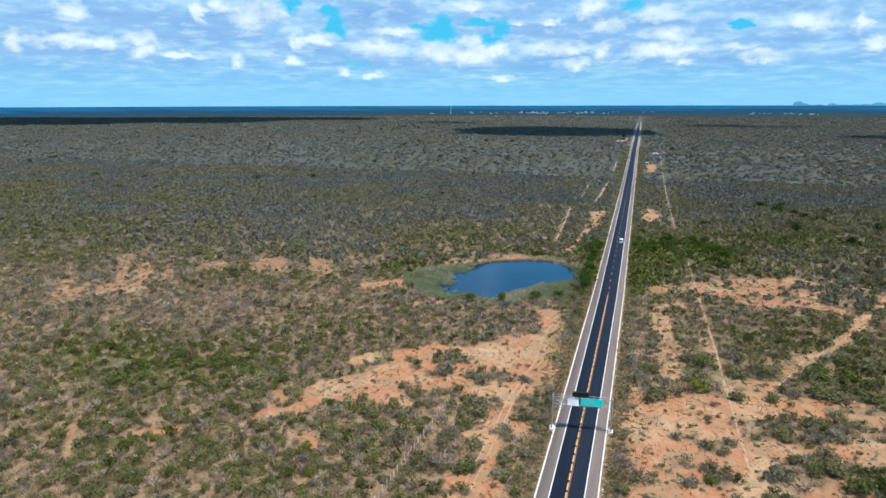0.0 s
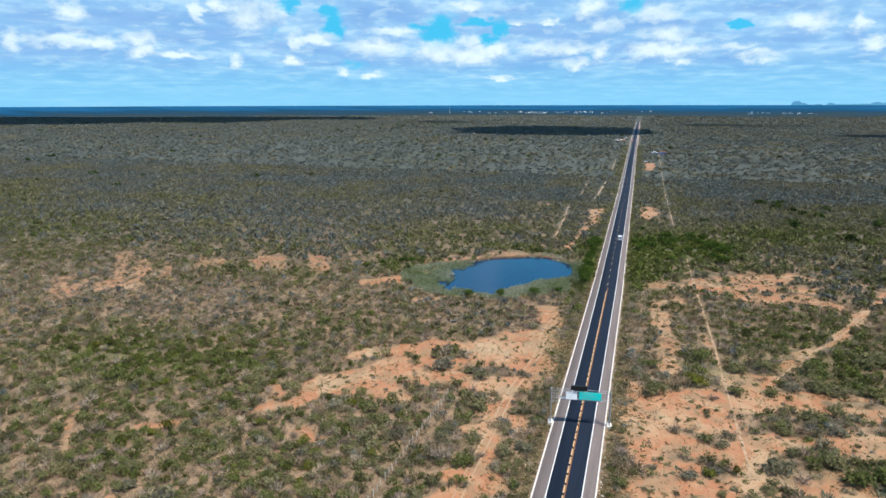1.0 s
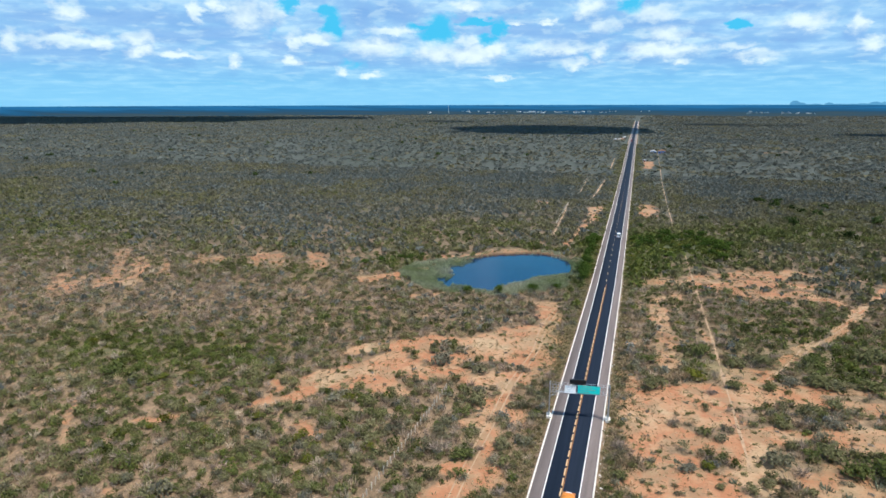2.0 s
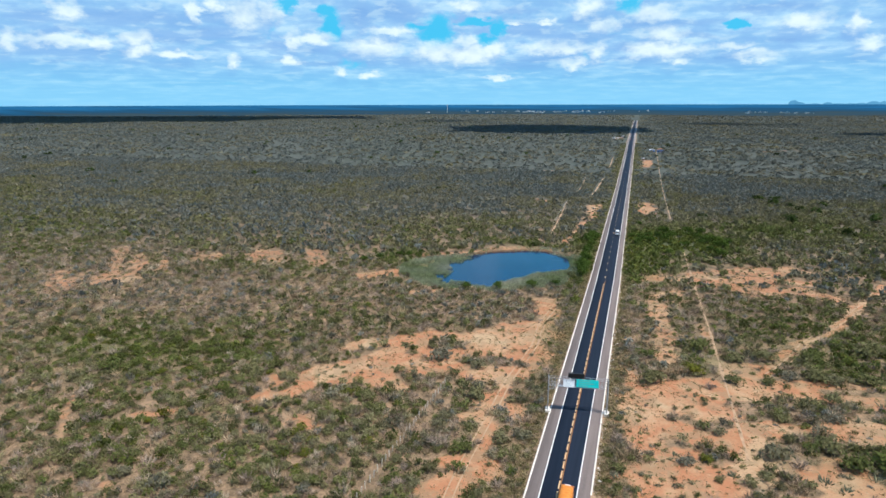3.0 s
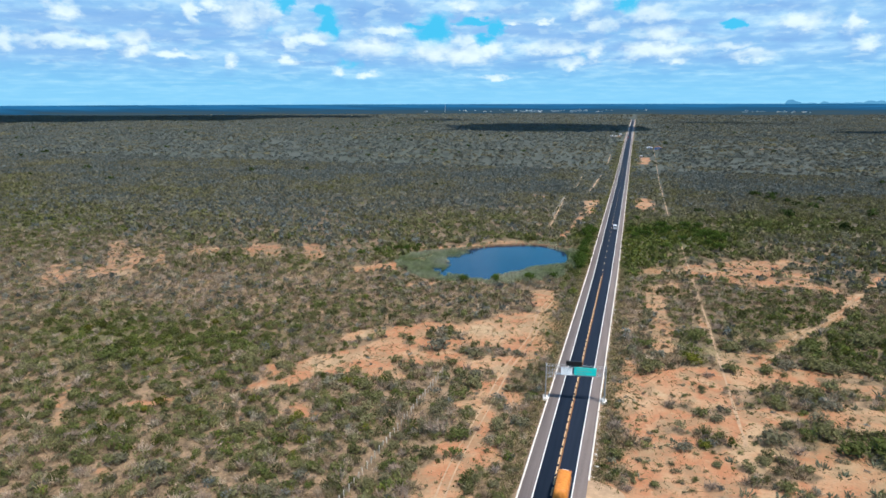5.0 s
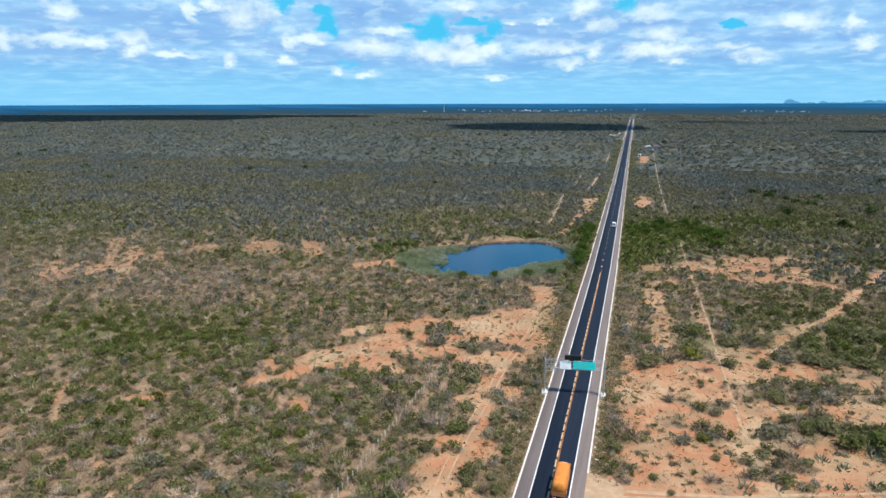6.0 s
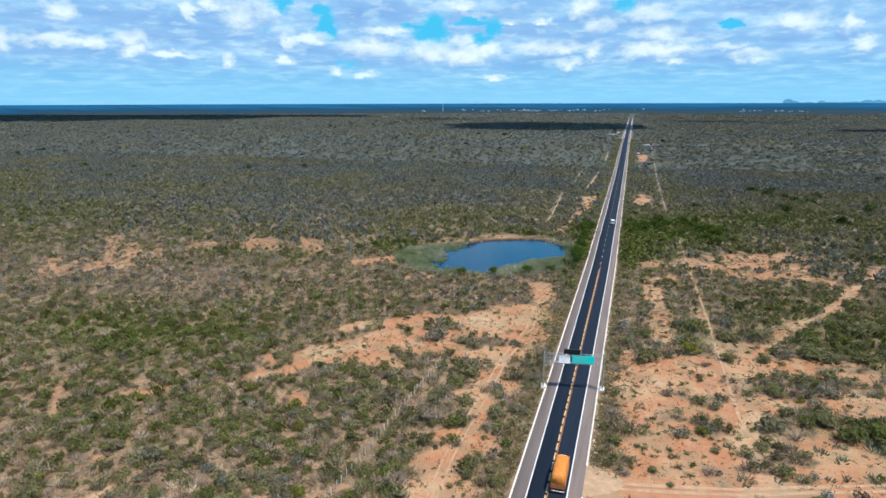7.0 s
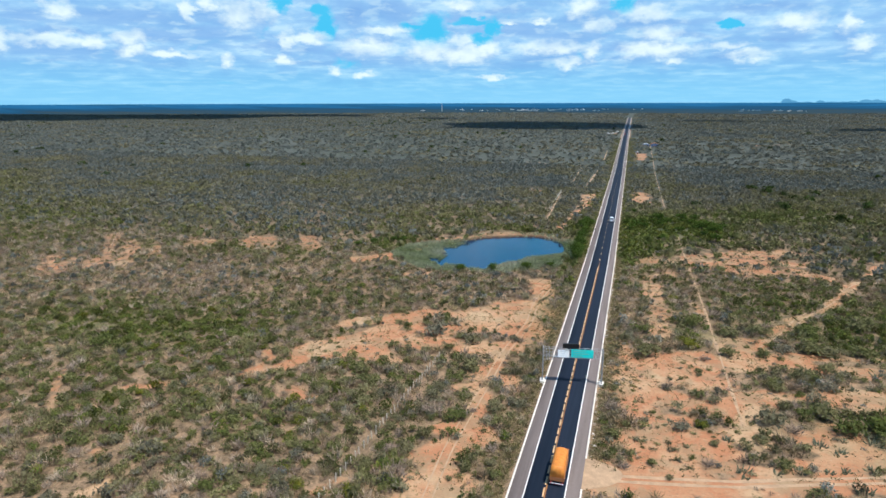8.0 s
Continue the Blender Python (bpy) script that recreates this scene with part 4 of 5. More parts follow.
part("mast_antenna", rod((0, 0, 47), (0, 0, 56), 0.4, sides=6), M_WALL, mast)

# ---- pond ----
M_BANK = plain("wet_brown_soil", (0.16, 0.095, 0.05), 0.9, var=0.35, scale=0.5)
th = np.linspace(0, 2 * np.pi, 181)[:-1]
bm = bmesh.new()
cv = bm.verts.new((*POND, -0.42))
rings = [[] for _ in range(3)]
for a in th:
    base = 31.0 / float(pond_ratio(POND[0] + 31.0 * math.cos(a), POND[1] + 31.0 * math.sin(a)))
    for k, f in enumerate((0.5, 0.85, 1.10)):
        rings[k].append(bm.verts.new((POND[0] + base * f * math.cos(a), POND[1] + base * f * math.sin(a), -0.42)))
m_ = len(th)
for i in range(m_):
    j = (i + 1) % m_
    bm.faces.new((cv, rings[0][i], rings[0][j]))
    for k in range(2):
        bm.faces.new((rings[k][i], rings[k + 1][i], rings[k + 1][j], rings[k][j]))
water = part("water", bm, M_WATER)
tagged(water, "deep blue rippled pond water with reeds at its edge", "water", kind="structure")

# low cut bank of dark wet soil along the far shore
bm = bmesh.new()
prev = None
for k in range(61):
    a = 0.75 + 1.9 * k / 60
    base = 31.0 / float(pond_ratio(POND[0] + 31.0 * math.cos(a), POND[1] + 31.0 * math.sin(a)))
    row = []
    for f, z in ((1.055, -0.5), (1.06, 0.0), (1.075, 0.32 + 0.15 * math.sin(k * 1.3)), (1.12, 0.25), (1.16, -0.35)):
        row.append(bm.verts.new((POND[0] + base * f * math.cos(a), POND[1] + base * f * math.sin(a), z)))
    if prev:
        for i in range(4):
            bm.faces.new((prev[i], row[i], row[i + 1], prev[i + 1]))
    prev = row
bmesh.ops.recalc_face_normals(bm, faces=bm.faces[:])
tagged(part("pond_bank", bm, M_BANK), "low dark cut bank of wet brown soil", "bank", kind="structure")


# ---- vegetation ----
R = np.random.default_rng(5)


def unit(n):
    v = R.normal(size=(n, 3))
    return v / np.linalg.norm(v, axis=1)[:, None]


def leaf_tris(centres, normals, size):
    """One triangle per leaf clump."""
    t = np.cross(normals, unit(len(centres)))
    t /= np.linalg.norm(t, axis=1)[:, None] + 1e-6
    b = np.cross(normals, t)
    s = size[:, None]
    return np.stack([centres + t * s, centres - t * s * 0.65 + b * s * 0.58, centres - t * s * 0.65 - b * s * 0.58], 1)


def bush_template(k, lobes, leaf, squat=0.62):
    """Leaf clumps over a few uneven lobes; about 2 across, standing on z = 0."""
    ang = R.uniform(0, 2 * np.pi, lobes)
    rad = R.uniform(0.15, 0.62, lobes)
    rad[0] = 0.1
    c = np.stack([np.cos(ang) * rad, np.sin(ang) * rad, R.uniform(0.38, 0.8, lobes)], 1)
    r = R.uniform(0.34, 0.56, lobes)
    pick = R.integers(0, lobes, k)
    d = unit(k)
    d[:, 2] = np.where(d[:, 2] < -0.35, -d[:, 2], d[:, 2])
    p = c[pick] + d * (r[pick] * R.uniform(0.55, 1.28, k))[:, None]
    p[:, 2] = np.maximum(p[:, 2] * squat, 0.03)
    nrm = d * 0.8 + unit(k) * 0.8 + np.array([0.0, 0.0, 0.35])
    nrm /= np.linalg.norm(nrm, axis=1)[:, None]
    return leaf_tris(p, nrm, R.uniform(0.6, 1.4, k) * leaf)


def twig_template(k, width):
    """A leafless shrub: thin twigs fanning up and out."""
    a = R.uniform(0, 2 * np.pi, k)
    base = np.stack([np.cos(a), np.sin(a), np.zeros(k)], 1) * R.uniform(0, 0.55, k)[:, None]
    base[:, 2] = R.uniform(0.05, 0.5, k)
    d = unit(k) * 0.55 + np.stack([np.cos(a) * 0.7, np.sin(a) * 0.7, np.full(k, 0.75)], 1)
    d /= np.linalg.norm(d, axis=1)[:, None]
    ln = R.uniform(0.3, 0.7, k)[:, None]
    side = np.cross(d, unit(k))
    side /= np.linalg.norm(side, axis=1)[:, None] + 1e-6
    tip = base + d * ln
    return np.stack([base + side * width, base - side * width, tip], 1)


def scatter(name, label, templates, xs, ys, size, tall, tone, mat, category="shrubs", uneven=1.0, pale=0.5):
    """Many plants in one mesh."""
    V, A, B = [], [], []
    pick = R.integers(0, len(templates), len(xs))
    zs = height(xs, ys)
    for i, t in enumerate(templates):
        s = np.nonzero(pick == i)[0]
        if not len(s):
            continue
        a = R.uniform(0, 2 * np.pi, len(s))
        ca, sa = np.cos(a), np.sin(a)
        P = t.reshape(1, -1, 3)
        X = (P[..., 0] * ca[:, None] - P[..., 1] * sa[:, None]) * size[s][:, None] + xs[s][:, None]
        Y = (P[..., 0] * sa[:, None] + P[..., 1] * ca[:, None]) * size[s][:, None] + ys[s][:, None]
        Z = P[..., 2] * (size[s] * tall[s])[:, None] + zs[s][:, None] - 0.05
        V.append(np.stack([X, Y, Z], -1).reshape(-1, 3))
        A.append(np.repeat(tone[s], t.shape[0] * 3))
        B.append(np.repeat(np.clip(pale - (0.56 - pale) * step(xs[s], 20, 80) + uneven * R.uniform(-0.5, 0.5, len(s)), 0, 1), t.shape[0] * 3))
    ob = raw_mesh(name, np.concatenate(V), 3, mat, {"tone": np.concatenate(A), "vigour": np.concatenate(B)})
    tagged(ob, label, category, kind="stuff")
    return ob


def in_view(x, y, margin=25.0):
    """The wedge of land that the walk looks over."""
    dx, dy = x - 10.7, y + 141
    a = np.arctan2(-dx, dy)
    return (a > -0.36 - margin / np.hypot(dx, dy)) & (a < 0.98 + margin / np.hypot(dx, dy))


def free(x, y, size):
    """Not on the road, the water or the reserve tracks."""
    fence_w = (np.abs(x + 35.6) < 0.5 + size * 0.4) & (y < 8)
    strip_ = path_distance(x, y) < size * 0.25 + 0.6 * step(y, 230, 300)
    return ~fence_w & ~strip_ & (marsh_ratio(x, y) > 1.03) & (np.abs(x - road_x(y)) > 7.0 + size) & (pond_ratio(x, y) > 1.12) & ~((x > 5) & (x < 32) & (np.abs(y + 37 - (x - 9) * 0.19) < 4.8))


def plant_spots(n, y0, y1, size_lo, size_hi, cover):
    """Random spots over a band of depth, thinned on bare ground."""
    d = y1 + 141
    x = R.uniform(-d * 1.55 - 30, d * 0.42 + 30, n)
    y = R.uniform(y0, y1, n)
    size = size_lo + (size_hi - size_lo) * R.beta(1.6, 3.2, n)
    b = bare(x, y)
    even = step(y, 350, 600)
    open_ = fbm(x, y, 22, 41, 3) * (1 - even) + 0.5 * even + 0.22 * step(x, 34, 60) * step(y, 35, 80)
    keep = R.uniform(0, 1, n) < np.clip(cover * (0.35 + 1.3 * open_) * np.clip(1 - 1.12 * b, 0.03, 1), 0, 1)
    size = np.where(b > 0.5, size * 0.55, size)
    keep &= in_view(x, y) & free(x, y, size * 0.8)
    return x[keep], y[keep], size[keep]


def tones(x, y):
    """Grey leafless stretches, olive scrub, and green in the damp spots; far scrub slides to the haze grey."""
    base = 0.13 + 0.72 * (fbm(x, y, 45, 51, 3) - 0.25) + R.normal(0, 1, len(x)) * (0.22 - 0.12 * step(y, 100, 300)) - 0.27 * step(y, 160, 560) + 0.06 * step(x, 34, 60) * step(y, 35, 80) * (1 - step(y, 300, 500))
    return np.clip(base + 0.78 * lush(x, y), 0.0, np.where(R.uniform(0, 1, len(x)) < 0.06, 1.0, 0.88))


close_t = [np.concatenate([bush_template(92, 7, 0.145), twig_template(22, 0.024)]) for _ in range(14)]
near_t = [np.concatenate([bush_template(38, 6, 0.225), twig_template(10, 0.04)]) for _ in range(14)]
twig_t = [twig_template(50, 0.038) for _ in range(10)]
mid_t = [bush_template(15, 5, 0.37) for _ in range(12)]
far_t = [bush_template(8, 4, 0.57) for _ in range(10)]
tuft_t = [twig_template(9, 0.10) for _ in range(6)]

x, y, s = plant_spots(40000, -72, 120, 0.7, 2.7, 1.0)
tn = tones(x, y)
leafy = R.uniform(0, 1, len(x)) < 0.20 + 0.85 * tn
for temps, sel in ((close_t, leafy & (y < 25)), (near_t, leafy & (y >= 25))):
    scatter("scrub", "low olive-green thorny scrub bushes on dry soil", temps, x[sel], y[sel], s[sel], R.uniform(0.95, 1.75, int(sel.sum())), tn[sel], M_SCRUB)
scatter("leafless_scrub", "leafless grey-brown thorny shrubs on dry soil", twig_t, x[~leafy], y[~leafy], s[~leafy] * 1.1, R.uniform(0.9, 1.6, int((~leafy).sum())), R.uniform(0, 1, int((~leafy).sum())), M_TWIGS)
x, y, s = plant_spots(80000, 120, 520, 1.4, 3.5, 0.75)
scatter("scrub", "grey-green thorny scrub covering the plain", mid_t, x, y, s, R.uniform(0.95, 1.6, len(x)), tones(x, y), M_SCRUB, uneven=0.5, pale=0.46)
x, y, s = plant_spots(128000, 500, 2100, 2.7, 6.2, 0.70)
scatter("scrub", "distant scrub covering the plain, greyed to paint in haze", far_t, x, y, s, R.uniform(0.5, 0.85, len(x)), tones(x, y), M_SCRUB, uneven=0.3, pale=0.42)

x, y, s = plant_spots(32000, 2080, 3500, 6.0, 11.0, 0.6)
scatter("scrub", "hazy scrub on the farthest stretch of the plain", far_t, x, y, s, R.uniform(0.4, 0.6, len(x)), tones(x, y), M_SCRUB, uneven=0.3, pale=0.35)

# low dry tufts between the bushes and along the verges
n_ = 88000
x, y = R.uniform(-330, 125, n_), R.uniform(-75, 130, n_)
off = np.abs(x - road_x(y))
b = bare(x, y)
keep = in_view(x, y) & (off > 6.6) & (pond_ratio(x, y) > 1.1) & (R.uniform(0, 1, n_) < np.where(off < 12, 0.7, 0.48 - 0.30 * b)) & ~((x > 5) & (x < 100) & (np.abs(y + 39 - (x - 9) * 0.19) < 4.0))
x, y = x[keep], y[keep]
scatter("dry_grass", "dry tufts of grass and seedlings on sandy soil", tuft_t, x, y, R.uniform(0.35, 0.95, len(x)), R.uniform(0.7, 1.1, len(x)), np.clip(R.normal(0.4, 0.28, len(x)) + 0.4 * lush(x, y), 0, 1), M_GRASS, "grass")

# weeds and small seedlings on the bare sand
n_ = 34000
x, y = R.uniform(-110, 110, n_), R.uniform(-70, 170, n_)
b = bare(x, y)
keep = in_view(x, y) & (b > 0.3) & (np.abs(x - road_x(y)) > 7) & (fbm(x, y, 6, 88, 2) > 0.38) & (marsh_ratio(x, y) > 1.05) & ~((x > 5) & (x < 100) & (np.abs(y + 39 - (x - 9) * 0.19) < 3.5)) & (np.abs(x + 19) > 1.6)
x, y = x[keep], y[keep]
scatter("weeds", "small dry weeds and seedlings on bare sand", tuft_t, x, y, R.uniform(0.25, 0.9, len(x)), R.uniform(0.5, 0.9, len(x)), np.clip(R.normal(0.5, 0.33, len(x)), 0, 1), M_GRASS, "weeds")

# rank grass along both kerbs
n_ = 12000
y = R.uniform(-72, 220, n_)
x = road_x(y) + np.where(R.uniform(0, 1, n_) < 0.6, -1, 1) * (6.7 + R.gamma(1.6, 1.6, n_))
keep = ~((x > 5) & (np.abs(y + 37) < 5)) & (pond_ratio(x, y) > 1.1)
x, y = x[keep], y[keep]
scatter("verge_grass", "yellow-green grass growing along the road edge", tuft_t, x, y, R.uniform(0.4, 1.15, len(x)), R.uniform(0.6, 1.1, len(x)), np.clip(R.normal(0.62, 0.22, len(x)), 0, 1), M_GRASS, "grass")

# small bushes dotted over the bare sand
n_ = 3600
x, y = R.uniform(-90, 105, n_), R.uniform(-66, 165, n_)
keep = in_view(x, y) & (bare(x, y) > 0.45) & (fbm(x, y, 11, 93, 2) > 0.42) & (np.abs(x - road_x(y)) > 9) & (marsh_ratio(x, y) > 1.05) & ~((x > 5) & (x < 100) & (np.abs(y + 39 - (x - 9) * 0.25) < 4.5)) & (np.abs(x + 19) > 2.2)
x, y = x[keep], y[keep]
scatter("low_bushes", "small grey-olive bushes dotted over bare sand", close_t, x, y, R.uniform(0.35, 1.25, len(x)), R.uniform(0.6, 1.0, len(x)), np.clip(R.normal(0.4, 0.2, len(x)), 0, 0.9), M_SCRUB)

# verge growth further along the road
n_ = 9000
y = R.uniform(130, 900, n_)
x = road_x(y) + R.choice((-1, 1), n_) * (7.0 + R.gamma(1.3, 2.2, n_))
keep = (pond_ratio(x, y) > 1.15)
x, y = x[keep], y[keep]
scatter("verge_scrub", "green-brown growth along the highway verge", far_t, x, y, R.uniform(0.6, 1.5, len(x)), R.uniform(0.7, 1.1, len(x)), np.clip(0.45 + R.normal(0, 0.2, len(x)) + 0.4 * lush(x, y), 0, 1), M_SCRUB)

# reeds between the water and the bank
reed_t = [np.concatenate([twig_template(16, 0.05)]) * np.array([1.0, 1.0, 1.5]) for _ in range(5)]
n_ = 36000
x, y = R.uniform(-100, -5, n_), R.uniform(85, 180, n_)
pr, mr = pond_ratio(x, y), marsh_ratio(x, y)
patch = fbm(x, y, 7, 61, 2)
a_ = np.arctan2(y - POND[1], x - POND[0])
north = np.exp(-(((a_ - 1.7) / 0.75) ** 2))
keep = (mr < 1.02) & ((pr > 1.0) | ((pr > 0.86) & (patch > 0.62) & (north < 0.3)) | ((pr > 0.70) & (x < -66) & (patch > 0.54))) & (R.uniform(0, 1, n_) > north * 1.0) & (patch > 0.22)
x, y = x[keep], y[keep]
scatter("reeds", "grey-green reeds on the wet edge of the pond", reed_t, x, y, R.uniform(0.6, 1.1, len(x)), R.uniform(0.8, 1.4, len(x)), np.clip(fbm(x, y, 14, 66, 2) * 1.5 - 0.25, 0, 1), M_REED, "reeds")

# pale rubble along the eastern kerb
n_ = 1700
y = R.uniform(-75, 200, n_)
x = 6.12 + R.gamma(1.0, 0.38, n_)
keep = np.abs(y + 38) > 7
x, y = x[keep], y[keep]
sz = 0.06 + 0.30 * R.uniform(0, 1, len(x)) ** 2
oct_ = np.array([[1, 0, 0], [0, 1, 0], [-1, 0, 0], [0, -1, 0], [0, 0, 0.8]], float)
fan = oct_[np.array([[0, 1, 4], [1, 2, 4], [2, 3, 4], [3, 0, 4]])]
stones = [fan * R.uniform(0.7, 1.3, (1, 1, 3)) for _ in range(5)]
scatter("rubble", "broken pale concrete and stones along the road edge", stones, x, y, sz, R.uniform(0.6, 1.2, len(x)), R.uniform(0, 1, len(x)), M_RUBBLE, "rubble")



def wheel_track(pts, width, label):
    """A pair of worn wheel ruts along a dirt track."""
    t = thing("wheel_track", label, "track", kind="structure")
    P = np.array(pts, float)
    d = np.concatenate([[0], np.cumsum(np.hypot(*np.diff(P, axis=0).T))])
    s_ = np.arange(0, d[-1], 1.5)
    X, Y = np.interp(s_, d, P[:, 0]), np.interp(s_, d, P[:, 1])
    X = X + 3.0 * (vnoise(s_, s_ * 0, 24, 5) - 0.5)
    tx_, ty_ = np.gradient(X), np.gradient(Y)
    ln = np.hypot(tx_, ty_)
    nx, ny = -ty_ / ln, tx_ / ln
    for off in (-0.85, 0.85):
        w = width * (0.7 + 0.6 * vnoise(s_, s_ * 0 + off, 5, 9))
        rows = [np.stack([X + nx * (off + e * w), Y + ny * (off + e * w)], -1) for e in (-0.5, 0.5)]
        V = np.stack(rows, 1)
        Z = height(V[..., 0], V[..., 1]) + 0.035
        V = np.concatenate([V, Z[..., None]], -1)
        q = np.arange(V.shape[0] * 2).reshape(-1, 2)
        q = np.stack([q[:-1, 0], q[:-1, 1], q[1:, 1], q[1:, 0]], -1)
        raw_mesh("rut", V, 4, M_RUT, None, q).parent = t


def sand_path(pts, width, label):
    """A narrow cleared strip of pale sand."""
    P = np.array(pts, float)
    d = np.concatenate([[0], np.cumsum(np.hypot(*np.diff(P, axis=0).T))])
    s_ = np.arange(0, d[-1], 2.5)
    X, Y = np.interp(s_, d, P[:, 0]), np.interp(s_, d, P[:, 1])
    tx_, ty_ = np.gradient(X), np.gradient(Y)
    ln = np.hypot(tx_, ty_)
    w = width * (0.08 + 0.85 * vnoise(s_, s_ * 0, 7, 31))
    V = np.stack([np.stack([X - e * w * ty_ / ln, Y + e * w * tx_ / ln], -1) for e in (-0.5, 0.5)], 1)
    Z = height(V[..., 0], V[..., 1]) + 0.04 + 0.25 * step(V[..., 1], 320, 420)
    V = np.concatenate([V, Z[..., None]], -1)
    q = np.arange(V.shape[0] * 2).reshape(-1, 2)
    q = np.stack([q[:-1, 0], q[:-1, 1], q[1:, 1], q[1:, 0]], -1)
    tagged(raw_mesh("sand_path", V, 4, M_RUT, None, q), label, "path", kind="structure")


for width, *pts in PATHS:
    sand_path(pts, width, "pale cleared strip of sand through scrub")
wheel_track(((-20, -70), (-20, -30), (-19, 5), (-17, 45), (-15, 88)), 0.32, "worn wheel ruts in packed orange sand")
wheel_track(((10, -37), (32, -32.5), (61, -22.5), (105, -8)), 0.9, "worn wheel ruts of a pale dirt side road")
wheel_track(((48, 38), (63, 66), (82, 95), (108, 140)), 0.4, "worn wheel ruts of a narrow dirt track")

# ---- single shrubs, cacti and trees ----
# each row: x, y, half width, tone from grey to bright green
WEST_CLEARING = ((-29, 19, 3.6, 0.35), (-33, 22, 2.5, 0.5), (-41, 23, 5.1, 0.2), (-45, 6, 1.6, 0.4), (-49, 1, 1.9, 0.5), (-22, -24, 3.5, 0.75), (-19, -20, 1.6, 0.12), (-29, -11, 3.4, 0.35), (-25, 0, 4.4, 0.45), (-28, -24, 3.8, 0.08), (-17, -46, 1.1, 0.5), (-15, -39, 2.3, 0.45), (-15, -18, 3.2, 0.4), (-10, -15, 3.3, 0.3), (-46, 29, 2.2, 0.5), (-55, 29, 1.8, 0.5))
WEST_FENCE = ((-9.5, -43, 1.9, 0.6), (-11, -39, 1.7, 0.35), (-27, -47, 3.3, 0.08), (-33, -47, 2.8, 0.5), (-32, -55, 2.1, 0.95), (-28, -39, 2.9, 0.4), (-10, 0, 2.2, 0.75), (-13, 10, 2.3, 0.4), (-46, -14, 3.5, 0.6), (-37, -11, 1.5, 0.95), (-34, -56, 2.1, 0.6), (-34, -32, 2.5, 0.45))
NEAR_WEST = ((-60, -59, 2.4, 0.05), (-101, -49, 3.1, 0.05), (-56, -48, 2.9, 0.75), (-90, -68, 2.7, 0.4), (-42, -56, 2.0, 0.95), (-44, -60, 2.9, 0.08), (-88, -39, 2.4, 0.08), (-108, -38, 3.9, 0.1), (-66, -46, 2.3, 0.35), (-82, 12, 3.7, 0.1), (-112, -11, 2.9, 0.92), (-128, -12, 4.9, 0.8), (-99, 3, 3.3, 0.75))
NEAR_WEST_LOW = ((-66, -35, 3.2, 0.5), (-76, -41, 2.8, 0.6), (-48, -44, 2.5, 0.55), (-89, -47, 3.3, 0.5), (-63, -59, 1.8, 0.5), (-66, -64, 2.4, 0.7), (-51, -16, 3.3, 0.45), (-42, -13, 1.4, 0.9), (-51, -8, 3.2, 0.55), (-30, -41, 3.1, 0.1), (-27, -51, 2.5, 0.6), (-33, -54, 2.0, 0.97), (-37, -33, 2.3, 0.4), (-57, -20, 3.1, 0.6), (-48, -27, 2.7, 0.5))
EAST_VERGE = ((16, 41, 4.0, 0.75), (18, 23, 4.9, 0.5), (31, 51, 5.6, 0.7), (29, 34, 4.3, 0.98), (32, 24, 2.5, 0.12), (40, 46, 4.1, 0.5), (39, 30, 3.8, 0.55), (30, 16, 1.6, 0.5), (10, -11, 3.3, 0.12), (11, -22, 2.5, 0.6), (11, -28, 1.8, 0.85), (17, -14, 1.7, 0.25), (15, -22, 1.1, 0.3), (9.5, 22, 1.9, 0.5), (10, 0, 1.7, 0.5), (13, -33, 2.1, 0.08), (18, -30, 1.7, 0.6))
EAST_CLEARING = ((32, 0, 2.3, 0.3), (28, -13, 2.4, 0.95), (24, -15, 2.9, 0.2), (30, -20, 1.5, 0.5), (28, -28, 2.4, 0.05), (47, 10, 2.8, 0.5), (55, 16, 1.8, 0.7), (47, 1, 2.5, 0.35), (42, -7, 4.2, 0.3), (46, -10, 3.4, 0.08), (39, -16, 2.4, 0.45), (54, -2, 4.4, 0.5), (56, -7, 4.3, 0.8), (63, -5, 5.1, 0.85), (41, -25, 2.5, 0.6), (45, -33, 3.0, 0.6), (58, 14, 3.2, 0.2))
EAST_BACK = ((47, 32, 3.0, 0.6), (53, 36, 3.5, 0.2), (60, 38, 5.4, 0.55), (65, 37, 4.5, 0.4), (72, 38, 4.6, 0.6), (78, 59, 6.0, 0.55), (63, 52, 4.8, 0.75), (61, 27, 2.0, 0.5), (49, 50, 4.7, 0.5), (21, -34, 1.3, 0.4))
CACTI = ((33, -17, 2.1, 0), (60, -10, 3.1, 0), (50, -14, 2.7, 0), (44, -25, 1.9, 0), (52, -23, 1.7, 0), (68, 17, 2.0, 0), (64, 16, 2.1, 0), (72, 26, 2.6, 0), (57, -21, 2.6, 0), (53, -29, 2.5, 0), (34, -28, 2.4, 0), (34, -30, 1.4, 0), (49, -24, 1.5, 0), (53, -16, 2.0, 0), (40, -27, 1.6, 0), (64, 2, 1.5, 0), (-24, -51, 1.4, 0), (22, -12, 1.5, 0))


def tri_part(name, tris, mat, parent, tone, label=""):
    ob = raw_mesh(name, tris.reshape(-1, 3), 3, mat, {"tone": np.full(tris.shape[0] * 3, tone), "vigour": np.full(tris.shape[0] * 3, 0.5)})
    ob.parent = parent
    if label:
        tagged(ob, label)
    return ob


